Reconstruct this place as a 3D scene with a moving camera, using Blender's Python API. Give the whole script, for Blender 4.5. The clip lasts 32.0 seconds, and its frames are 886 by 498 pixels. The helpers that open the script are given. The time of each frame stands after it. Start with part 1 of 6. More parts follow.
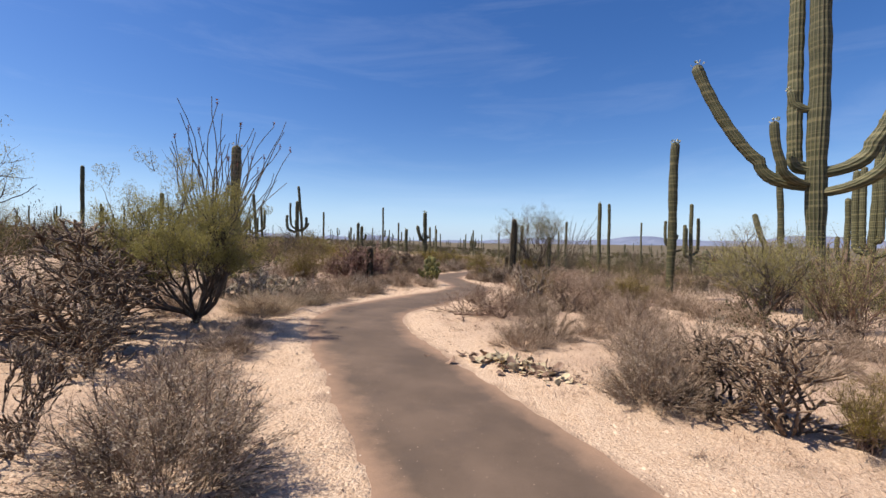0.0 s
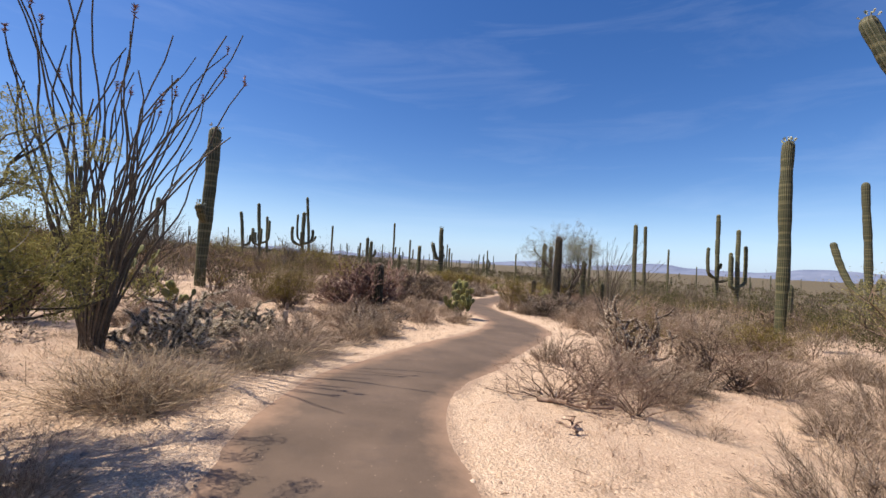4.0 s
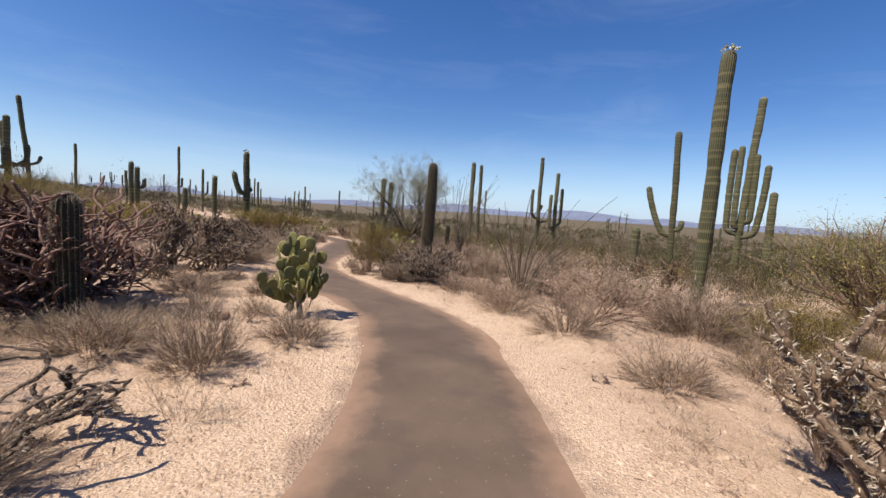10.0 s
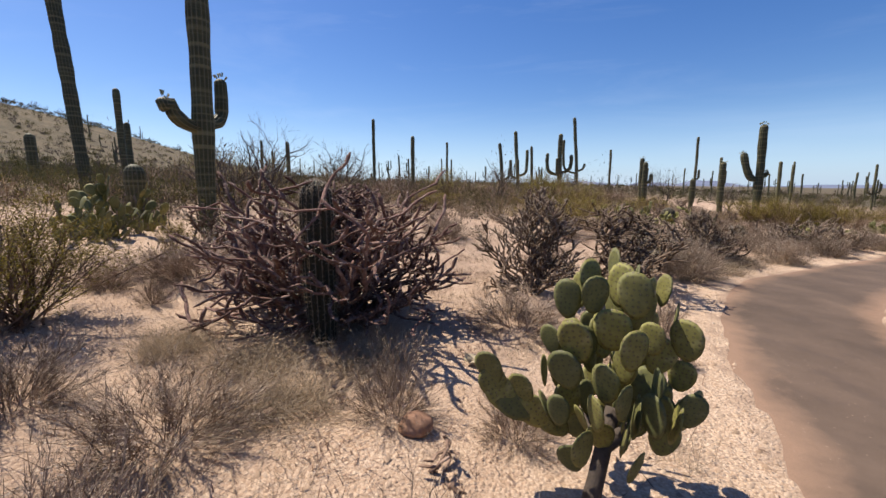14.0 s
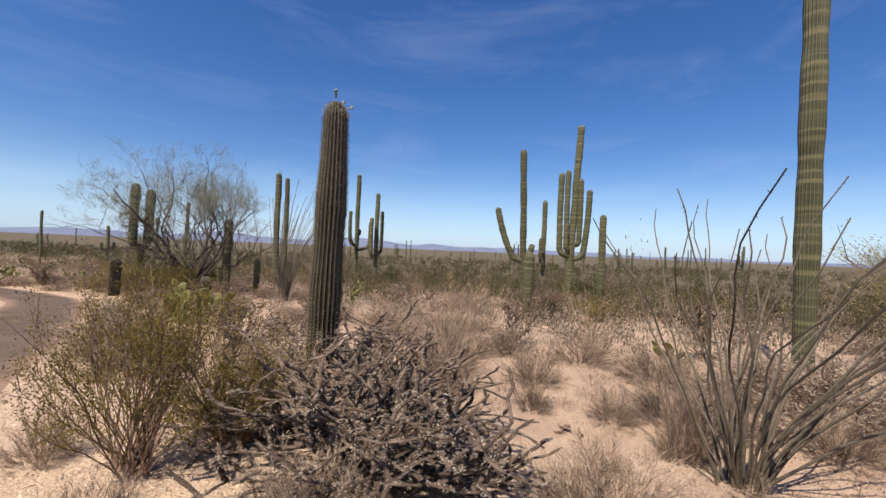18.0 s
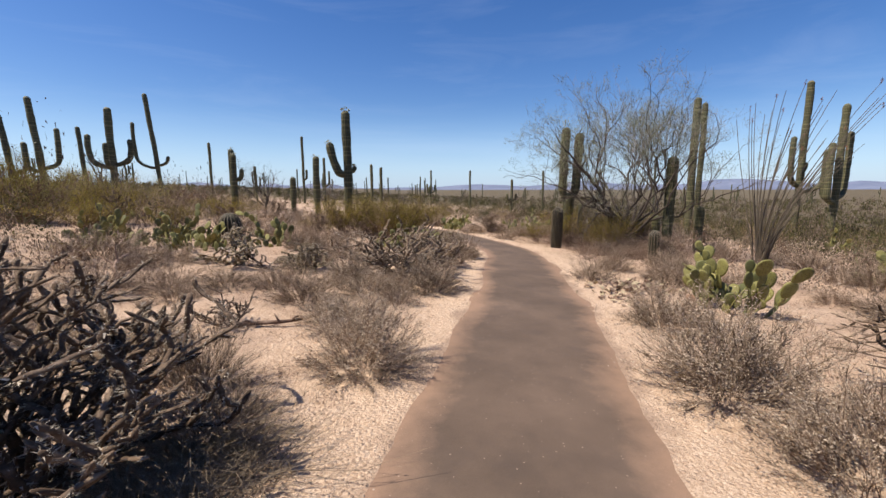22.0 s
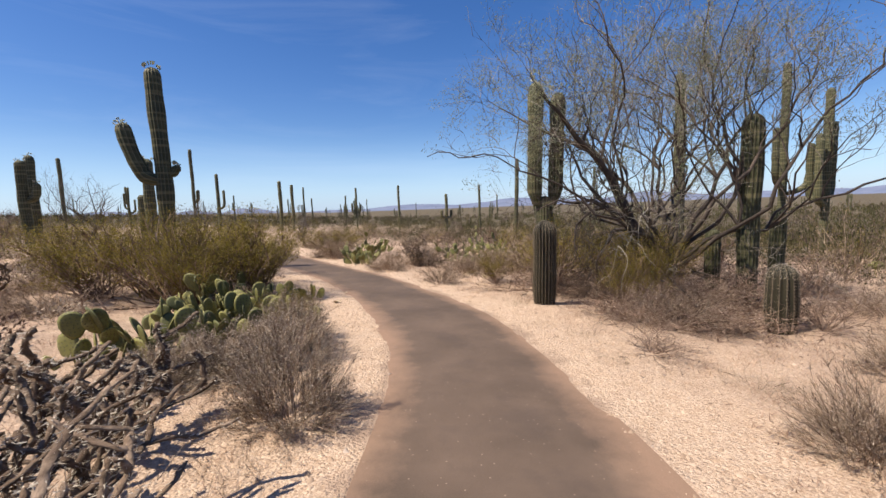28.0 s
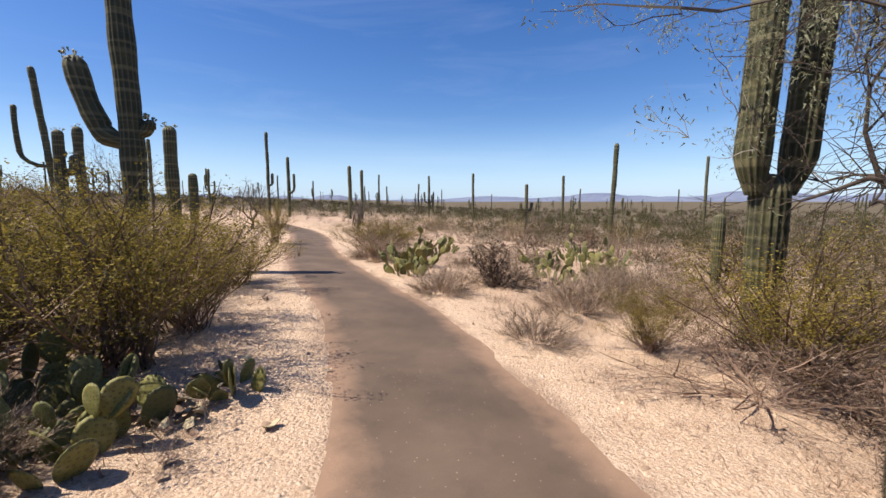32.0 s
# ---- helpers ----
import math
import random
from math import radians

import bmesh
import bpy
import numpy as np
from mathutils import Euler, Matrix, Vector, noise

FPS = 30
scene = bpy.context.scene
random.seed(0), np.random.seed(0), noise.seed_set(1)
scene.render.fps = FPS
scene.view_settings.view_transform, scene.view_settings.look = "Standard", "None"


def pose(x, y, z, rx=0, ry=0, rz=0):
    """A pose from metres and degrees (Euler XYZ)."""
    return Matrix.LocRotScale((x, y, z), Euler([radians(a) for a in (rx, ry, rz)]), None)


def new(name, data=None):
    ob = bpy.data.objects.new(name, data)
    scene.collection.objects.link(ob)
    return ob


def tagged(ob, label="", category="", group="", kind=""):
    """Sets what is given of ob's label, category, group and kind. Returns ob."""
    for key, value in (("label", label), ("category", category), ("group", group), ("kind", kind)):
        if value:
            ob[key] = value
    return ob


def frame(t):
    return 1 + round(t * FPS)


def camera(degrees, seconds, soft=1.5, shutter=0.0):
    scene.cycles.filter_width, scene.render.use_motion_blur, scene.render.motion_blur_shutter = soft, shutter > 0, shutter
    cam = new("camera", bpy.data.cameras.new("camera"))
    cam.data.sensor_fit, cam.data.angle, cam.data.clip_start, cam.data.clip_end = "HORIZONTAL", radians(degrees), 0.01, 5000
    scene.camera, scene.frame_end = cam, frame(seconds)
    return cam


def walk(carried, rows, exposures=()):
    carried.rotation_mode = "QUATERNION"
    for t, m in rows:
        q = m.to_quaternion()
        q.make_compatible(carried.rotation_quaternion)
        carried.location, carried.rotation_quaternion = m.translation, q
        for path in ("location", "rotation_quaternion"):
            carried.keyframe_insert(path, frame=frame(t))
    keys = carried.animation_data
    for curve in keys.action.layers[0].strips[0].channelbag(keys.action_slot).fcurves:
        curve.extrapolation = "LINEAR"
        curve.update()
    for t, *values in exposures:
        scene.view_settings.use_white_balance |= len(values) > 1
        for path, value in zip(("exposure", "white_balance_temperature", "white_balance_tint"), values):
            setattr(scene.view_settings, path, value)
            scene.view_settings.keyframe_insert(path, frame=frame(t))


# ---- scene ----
cam = camera(94.2, 32.0, 1.5, 0.0)
# seconds, place of the eye, yaw, pitch and roll
ROWS = [
    (0.0, -0.000, -0.000, 1.397, 0.00, -1.00, -0.73),
    (0.5, -0.018, 0.559, 1.405, 5.34, -0.41, -1.09),
    (1.0, -0.016, 1.130, 1.407, 6.76, 0.57, -1.28),
    (1.5, -0.077, 1.698, 1.383, 7.24, 1.35, -1.92),
    (2.0, -0.168, 2.241, 1.358, 7.35, 2.09, -2.67),
    (2.5, -0.311, 2.782, 1.324, 6.67, 2.47, -3.21),
    (3.0, -0.481, 3.313, 1.319, 5.09, 2.63, -3.15),
    (3.5, -0.648, 3.857, 1.313, 2.96, 2.20, -2.95),
    (5.5, -1.226, 6.162, 1.403, -1.78, -0.01, -2.17),
    (6.0, -1.338, 6.692, 1.375, -2.92, -1.21, -1.28),
    (6.5, -1.447, 7.179, 1.339, -5.23, -2.24, -0.93),
    (7.0, -1.525, 7.678, 1.329, -8.43, -2.54, -1.26),
    (7.5, -1.567, 8.194, 1.302, -12.12, -2.72, -1.58),
    (8.0, -1.533, 8.748, 1.277, -15.85, -2.69, -2.09),
    (8.5, -1.449, 9.318, 1.261, -19.34, -2.92, -2.55),
    (9.0, -1.320, 9.869, 1.239, -22.22, -3.34, -3.02),
    (9.5, -1.146, 10.412, 1.238, -23.77, -4.20, -3.38),
    (10.0, -0.988, 10.965, 1.244, -23.79, -5.33, -3.68),
    (10.5, -0.821, 11.524, 1.239, -21.56, -6.34, -4.06),
    (11.0, -0.707, 12.064, 1.211, -16.71, -7.03, -4.36),
    (11.5, -0.553, 12.554, 1.184, -8.59, -7.55, -4.58),
    (12.0, -0.410, 13.054, 1.174, 2.39, -8.09, -4.14),
    (12.5, -0.284, 13.531, 1.182, 15.83, -8.64, -2.63),
    (13.0, -0.118, 14.024, 1.171, 29.83, -9.19, -0.74),
    (13.5, 0.026, 14.554, 1.151, 39.41, -9.10, 0.49),
    (14.0, 0.162, 15.079, 1.113, 41.20, -8.48, 0.07),
    (14.5, 0.308, 15.604, 1.082, 33.13, -8.40, -0.74),
    (15.0, 0.457, 16.124, 1.049, 17.27, -8.11, -2.47),
    (15.5, 0.581, 16.640, 1.024, -3.39, -6.61, -4.75),
    (17.5, 0.851, 18.678, 1.003, -55.75, -1.51, -1.68),
    (18.0, 0.809, 19.246, 1.008, -53.68, 0.09, -2.43),
    (18.5, 0.678, 19.872, 0.990, -41.55, -1.18, -2.12),
    (19.0, 0.502, 20.515, 0.958, -26.51, -3.38, -0.66),
    (19.5, 0.310, 21.097, 0.963, -15.75, -5.02, 1.03),
    (20.0, 0.176, 21.687, 0.969, -10.89, -6.13, 1.42),
    (20.5, 0.077, 22.272, 0.947, -10.08, -6.99, 1.26),
    (21.0, 0.060, 22.857, 0.902, -9.42, -7.59, 0.80),
    (21.5, 0.081, 23.466, 0.869, -8.38, -8.01, 0.44),
    (22.0, 0.161, 24.060, 0.856, -7.00, -8.26, 0.10),
    (22.5, 0.289, 24.664, 0.836, -5.36, -8.42, -0.06),
    (23.0, 0.452, 25.266, 0.821, -4.50, -8.59, 0.06),
    (23.5, 0.632, 25.892, 0.800, -4.87, -8.41, 0.23),
    (24.0, 0.791, 26.515, 0.781, -7.01, -7.81, 0.38),
    (24.5, 0.998, 27.107, 0.775, -10.32, -6.79, 0.08),
    (25.0, 1.187, 27.697, 0.745, -14.27, -5.52, -0.23),
    (25.5, 1.389, 28.288, 0.701, -17.95, -4.80, -0.46),
    (27.5, 2.194, 30.965, 0.523, -18.49, -5.82, 1.50),
    (28.0, 2.320, 31.619, 0.503, -15.98, -5.69, 2.03),
    (28.5, 2.426, 32.233, 0.475, -13.48, -5.54, 2.55),
    (29.0, 2.590, 32.823, 0.436, -10.76, -5.49, 2.77),
    (29.5, 2.757, 33.414, 0.413, -7.77, -5.66, 2.99),
    (30.0, 2.927, 33.992, 0.411, -3.34, -5.81, 2.87),
    (30.5, 3.068, 34.570, 0.438, 1.23, -4.63, 0.57),
    (31.0, 3.173, 35.122, 0.427, -1.61, -4.22, -0.87),
    (31.5, 3.270, 35.690, 0.413, -3.38, -5.16, -0.65),
    (32.0, 3.287, 36.253, 0.398, -5.59, -6.64, 0.02),
]
walk(cam, [(t, pose(x, y, z, 90 + pitch, roll, yaw)) for t, x, y, z, yaw, pitch, roll in ROWS], [(0.0, 0.66, 6300, 13.0), (3.0, 0.72, 6300, 13.0), (6.5, 0.72, 6300, 13.0), (8.5, 0.60, 6300, 13.0), (25.0, 0.62, 6300, 13.0), (28.5, 0.68, 6300, 13.0), (32.0, 0.74, 6300, 13.0)])

# ---- world, sun ----
SUN_EL, SUN_AZ = 57.0, 264.0          # degrees; azimuth clockwise from +y
sun_dir = Vector((math.sin(radians(SUN_AZ)) * math.cos(radians(SUN_EL)), math.cos(radians(SUN_AZ)) * math.cos(radians(SUN_EL)), math.sin(radians(SUN_EL))))
world = bpy.data.worlds.new("desert_sky")
scene.world = world
world.use_nodes = True
wn, wl = world.node_tree.nodes, world.node_tree.links
background = wn["Background"]
sky = wn.new("ShaderNodeTexSky")
sky.sky_type, sky.sun_disc = "NISHITA", False
sky.sun_elevation, sky.sun_rotation = radians(SUN_EL), radians(SUN_AZ)
sky.altitude, sky.air_density, sky.dust_density, sky.ozone_density = 600, 1.0, 0.8, 2.2
# thin cirrus streaks
coords = wn.new("ShaderNodeTexCoord")
flat = wn.new("ShaderNodeMapping")
flat.inputs["Scale"].default_value = (1.3, 2.2, 9.0)
cirrus = wn.new("ShaderNodeTexNoise")
cirrus.inputs["Scale"].default_value, cirrus.inputs["Detail"].default_value, cirrus.inputs["Roughness"].default_value = 1.6, 7.0, 0.62
cirrus.inputs["Distortion"].default_value = 0.6
veil = wn.new("ShaderNodeMapRange")
veil.inputs["From Min"].default_value, veil.inputs["From Max"].default_value = 0.50, 0.95
veil.inputs["To Min"].default_value, veil.inputs["To Max"].default_value = 0.0, 0.10
cloud = wn.new("ShaderNodeMix")
cloud.data_type = "RGBA"
cloud.inputs[7].default_value = (8.5, 9.0, 9.8, 1)
wl.new(coords.outputs["Generated"], flat.inputs["Vector"])
wl.new(flat.outputs["Vector"], cirrus.inputs["Vector"])
wl.new(cirrus.outputs["Fac"], veil.inputs["Value"])
wl.new(veil.outputs["Result"], cloud.inputs[0])
clear = wn.new("ShaderNodeHueSaturation")
clear.inputs["Hue"].default_value = 0.510
clear.inputs["Saturation"].default_value = 1.31
wl.new(sky.outputs["Color"], clear.inputs["Color"])
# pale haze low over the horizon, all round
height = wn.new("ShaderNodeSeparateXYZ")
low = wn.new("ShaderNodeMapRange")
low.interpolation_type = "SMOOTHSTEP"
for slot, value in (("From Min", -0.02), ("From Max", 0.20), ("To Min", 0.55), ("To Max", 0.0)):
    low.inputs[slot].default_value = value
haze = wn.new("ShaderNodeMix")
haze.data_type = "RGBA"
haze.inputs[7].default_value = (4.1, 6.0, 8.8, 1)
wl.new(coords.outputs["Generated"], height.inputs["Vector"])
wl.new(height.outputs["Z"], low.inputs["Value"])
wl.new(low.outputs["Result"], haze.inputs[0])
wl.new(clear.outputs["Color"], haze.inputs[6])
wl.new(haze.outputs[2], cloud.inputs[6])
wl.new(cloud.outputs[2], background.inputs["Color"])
background.inputs["Strength"].default_value = 0.083
sun = new("sun", bpy.data.lights.new("sun", "SUN"))
sun.data.energy, sun.data.angle, sun.data.color = 5.0, radians(0.53), (1.0, 0.90, 0.735)
sun.matrix_world = Matrix.Translation((0, 0, 60)) @ (-sun_dir).to_track_quat("-Z", "Y").to_matrix().to_4x4()

# ---- materials ----


class Nodes:
    """A small helper round one material's node tree."""

    def __init__(self, name, rough=0.8):
        self.mat = bpy.data.materials.new(name)
        self.mat.use_nodes = True
        self.n, self.l = self.mat.node_tree.nodes, self.mat.node_tree.links
        self.bsdf = self.n["Principled BSDF"]
        self.bsdf.inputs["Roughness"].default_value = rough
        self.bsdf.inputs["Specular IOR Level"].default_value = 0.25

    def add(self, kind, **values):
        node = self.n.new(kind)
        for key, value in values.items():
            node.inputs[key.replace("_", " ")].default_value = value
        return node

    def place(self):
        return self.add("ShaderNodeTexCoord").outputs["Object"]

    def position(self):
        return self.add("ShaderNodeNewGeometry").outputs["Position"]

    def island(self):
        return self.add("ShaderNodeNewGeometry").outputs["Random Per Island"]

    def object_random(self):
        return self.add("ShaderNodeObjectInfo").outputs["Random"]

    def attribute(self, name):
        node = self.add("ShaderNodeAttribute")
        node.attribute_name = name
        return node.outputs["Fac"]

    def noise(self, where, scale, detail=5.0, rough=0.6):
        node = self.add("ShaderNodeTexNoise", Scale=scale, Detail=detail, Roughness=rough)
        self.l.new(where, node.inputs["Vector"])
        return node.outputs["Fac"]

    def cells(self, where, scale, feature="F1"):
        node = self.add("ShaderNodeTexVoronoi", Scale=scale)
        node.feature = feature
        self.l.new(where, node.inputs["Vector"])
        return node

    def ramp(self, value, *stops):
        node = self.add("ShaderNodeValToRGB")
        for i, (at, colour) in enumerate(stops):
            stop = node.color_ramp.elements[i] if i < 2 else node.color_ramp.elements.new(at)
            stop.position, stop.color = at, (*colour, 1)
        self.l.new(value, node.inputs["Fac"])
        return node.outputs["Color"]

    def mix(self, factor, a, b, mode="MIX"):
        node = self.add("ShaderNodeMix")
        node.data_type, node.blend_type = "RGBA", mode
        for value, slot in ((factor, 0), (a, 6), (b, 7)):
            if isinstance(value, (int, float)):
                node.inputs[slot].default_value = value
            elif isinstance(value, tuple):
                node.inputs[slot].default_value = (*value, 1)
            else:
                self.l.new(value, node.inputs[slot])
        return node.outputs[2]

    def span(self, value, lo, hi, a=0.0, b=1.0):
        node = self.add("ShaderNodeMapRange")
        for slot, v in (("From Min", lo), ("From Max", hi), ("To Min", a), ("To Max", b)):
            node.inputs[slot].default_value = v
        self.l.new(value, node.inputs["Value"])
        return node.outputs["Result"]

    def maths(self, how, a, b):
        node = self.add("ShaderNodeMath")
        node.operation = how
        for value, slot in ((a, 0), (b, 1)):
            if isinstance(value, (int, float)):
                node.inputs[slot].default_value = value
            else:
                self.l.new(value, node.inputs[slot])
        return node.outputs[0]

    def colour(self, value):
        self.l.new(value, self.bsdf.inputs["Base Color"])
        return self

    def let_through(self, value, share):
        """Thin leaves and spines pass part of the light on to their far side."""
        thin, both = self.add("ShaderNodeBsdfTranslucent"), self.add("ShaderNodeMixShader", Fac=share)
        self.l.new(value, thin.inputs["Color"])
        self.l.new(self.bsdf.outputs["BSDF"], both.inputs[1])
        self.l.new(thin.outputs["BSDF"], both.inputs[2])
        self.l.new(both.outputs["Shader"], self.n["Material Output"].inputs["Surface"])

    def bump(self, height, strength, distance):
        node = self.add("ShaderNodeBump", Strength=strength, Distance=distance)
        self.l.new(height, node.inputs["Height"])
        self.l.new(node.outputs["Normal"], self.bsdf.inputs["Normal"])
        return self


def sand_material():
    m = Nodes("desert_sand", 0.95)
    p = m.position()
    fine, broad, mid = m.noise(p, 38, 6, 0.7), m.noise(p, 0.5, 4), m.noise(p, 4.5, 6, 0.65)
    sand = m.ramp(broad, (0.3, (0.58, 0.385, 0.235)), (0.7, (0.68, 0.485, 0.315)))
    sand = m.mix(m.span(mid, 0.35, 0.75), sand, (0.72, 0.54, 0.385))
    grit = m.cells(p, 85)
    sand = m.mix(0.58, sand, m.ramp(grit.outputs["Color"], (0.1, (0.34, 0.215, 0.135)), (0.9, (0.80, 0.63, 0.475))))
    chips = m.cells(p, 31)
    sand = m.mix(m.span(chips.outputs["Distance"], 0.34, 0.20, 0, 0.42), sand, m.ramp(chips.outputs["Color"], (0.2, (0.36, 0.225, 0.15)), (0.8, (0.82, 0.66, 0.50))))
    sand = m.mix(m.span(fine, 0.55, 0.68, 0, 0.7), sand, (0.36, 0.235, 0.165))
    # browner, older ground between the shrubs
    worn = m.maths("MULTIPLY", m.span(m.attribute("away"), 0.35, 1.9), m.span(m.noise(p, 0.9, 6, 0.7), 0.36, 0.56, 0.45, 0.02))
    sand = m.mix(worn, sand, m.ramp(m.noise(p, 26, 6, 0.8), (0.32, (0.29, 0.185, 0.125)), (0.68, (0.60, 0.425, 0.305))))
    # dry plant litter away from the trodden shoulders
    away = m.span(m.attribute("away"), 0.6, 3.2, 0.0, 1.0)
    litter = m.span(m.noise(p, 1.1, 9, 0.75), 0.36, 0.55)
    litter = m.maths("MULTIPLY", litter, m.span(away, 0, 1, 0.06, 0.38))
    brown = m.ramp(m.noise(p, 70, 5, 0.85), (0.3, (0.15, 0.095, 0.07)), (0.7, (0.41, 0.285, 0.21)))
    sand = m.mix(litter, sand, brown)
    # trodden brown dust beside the paving
    dust = m.maths("ADD", m.attribute("away"), m.span(m.noise(p, 2.2, 5), 0.3, 0.7, -0.16, 0.16))
    sand = m.mix(m.span(dust, 0.19, 0.02, 0, 0.88), sand, m.ramp(fine, (0.3, (0.27, 0.185, 0.130)), (0.7, (0.42, 0.295, 0.208))))
    far = m.span(m.attribute("away"), 14, 60, 0.0, 0.92)
    scrub = m.ramp(m.noise(p, 0.25, 8, 0.75), (0.35, (0.040, 0.038, 0.018)), (0.65, (0.115, 0.088, 0.050)))
    m.colour(m.mix(far, m.mix(1.0, sand, (0.84, 0.84, 0.845), "MULTIPLY"), scrub))
    height = m.maths("ADD", m.maths("MULTIPLY", m.maths("ADD", grit.outputs["Distance"], m.span(chips.outputs["Distance"], 0.10, 0.50, 0, 2.2)), -0.24), m.maths("ADD", fine, m.maths("MULTIPLY", mid, 2.0)))
    return m.bump(height, 0.8, 0.022).mat


def asphalt_material():
    m = Nodes("worn_asphalt", 0.86)
    p = m.position()
    grain, patch, soft = m.noise(p, 190, 4, 0.7), m.noise(p, 1.1, 5, 0.6), m.noise(p, 6, 5)
    tar = m.ramp(grain, (0.3, (0.068, 0.053, 0.042)), (0.7, (0.120, 0.095, 0.075)))
    tar = m.mix(m.span(patch, 0.35, 0.7, 0, 0.5), tar, (0.205, 0.158, 0.125))
    tar = m.mix(m.span(m.noise(p, 2.6, 6), 0.52, 0.66, 0, 0.35), tar, (0.075, 0.062, 0.056))
    edge = m.maths("ADD", m.attribute("edge"), m.span(patch, 0.3, 0.7, -0.11, 0.11))
    edge = m.maths("ADD", edge, m.span(soft, 0.3, 0.7, -0.07, 0.07))
    dust = m.ramp(grain, (0.3, (0.225, 0.156, 0.112)), (0.7, (0.335, 0.240, 0.176)))
    road = m.mix(m.span(edge, 0.68, 1.06, 0, 0.95), tar, dust)
    specks = m.cells(p, 16)
    road = m.mix(m.span(specks.outputs["Distance"], 0.10, 0.06, 0, 0.5), road, (0.45, 0.36, 0.29))
    m.colour(m.mix(1.0, road, (0.93, 0.84, 0.77), "MULTIPLY"))
    return m.bump(m.maths("ADD", grain, m.maths("MULTIPLY", soft, 0.8)), 0.35, 0.006).mat


def plant_material(name, low, high, rough=0.8, dust=None, scale=30, bump=0.004, pieces=True, dots=False, thin=0.0):
    """Two greens or browns, varied from piece to piece and from plant to plant."""
    m = Nodes(name, rough)
    p = m.place()
    low, high = tuple(0.85 * c for c in low), tuple(0.87 * c for c in high)
    chance = m.island() if pieces else m.noise(p, scale * 0.2, 3)
    base = m.ramp(chance, (0.0, low), (1.0, high))
    base = m.mix(m.span(m.noise(p, scale, 5, 0.7), 0.35, 0.7, 0, 0.6), base, tuple(0.55 * c for c in low))
    if dust:
        base = m.mix(m.span(m.noise(p, scale * 0.35, 4), 0.5, 0.68, 0, 0.7), base, dust)
    if dots:
        axes, face = m.add("ShaderNodeSeparateXYZ"), m.add("ShaderNodeCombineXYZ")
        m.l.new(p, axes.inputs["Vector"])
        m.l.new(axes.outputs["X"], face.inputs["X"])
        m.l.new(axes.outputs["Z"], face.inputs["Y"])
        areoles = m.cells(face.outputs["Vector"], 36)
        areoles.voronoi_dimensions = "2D"
        areoles.inputs["Randomness"].default_value = 0.45
        base = m.mix(m.span(areoles.outputs["Distance"], 0.23, 0.15, 0, 0.92), base, (0.050, 0.036, 0.020))
        base = m.mix(m.span(areoles.outputs["Distance"], 0.09, 0.05, 0, 0.7), base, (0.42, 0.36, 0.24))
    if dots:
        base = m.mix(m.span(m.object_random(), 0.45, 0.95, 0.0, 0.45), base, (0.100, 0.125, 0.062))
    tone = m.maths("MULTIPLY", m.span(m.object_random(), 0, 1, 1.2 if dots else 0.82, 0.72 if dots else 1.18), m.span(m.noise(m.position(), 0.9, 3), 0.3, 0.7, 0.75, 1.25))
    whole = m.add("ShaderNodeCombineColor")
    for slot in ("Red", "Green", "Blue"):
        m.l.new(tone, whole.inputs[slot])
    whole = m.mix(1.0, base, whole.outputs["Color"], "MULTIPLY")
    m.colour(whole)
    if thin:
        m.let_through(whole, thin)
    return m.bump(m.noise(p, scale * 2, 5, 0.7), 0.6, bump).mat


def saguaro_material(name, low, high, ridge_colour, banded=0.6, spiny_at=0.62):
    m = Nodes(name, 0.6)
    p = m.place()
    skin = m.ramp(m.noise(p, 3.0, 5), (0.3, low), (0.7, high))
    ridge = m.attribute("ridge")
    bands = m.add("ShaderNodeSeparateXYZ")
    m.l.new(p, bands.inputs["Vector"])
    ring = m.add("ShaderNodeTexNoise", Scale=7.0, Detail=2.0)
    ring.noise_dimensions = "1D"
    m.l.new(bands.outputs["Z"], ring.inputs["W"])
    skin = m.mix(m.span(ring.outputs["Fac"], 0.5, 0.68, 0, banded), skin, (0.20, 0.175, 0.09))
    spiny = m.maths("MULTIPLY", m.span(ridge, spiny_at, 0.98, 0, 1), m.span(m.noise(p, 70, 3, 0.8), 0.36, 0.56, 0.25, 1.0))
    skin = m.mix(m.maths("MULTIPLY", spiny, 0.75), skin, ridge_colour)
    skin = m.mix(m.span(m.noise(p, 9, 6, 0.7), 0.63, 0.72, 0, 0.8), skin, (0.115, 0.085, 0.06))
    tone = m.span(m.object_random(), 0, 1, 0.85, 1.2)
    whole = m.add("ShaderNodeCombineColor")
    for slot in ("Red", "Green", "Blue"):
        m.l.new(tone, whole.inputs[slot])
    m.colour(m.mix(1.0, skin, whole.outputs["Color"], "MULTIPLY"))
    return m.bump(m.noise(p, 80, 4, 0.8), 0.5, 0.006).mat


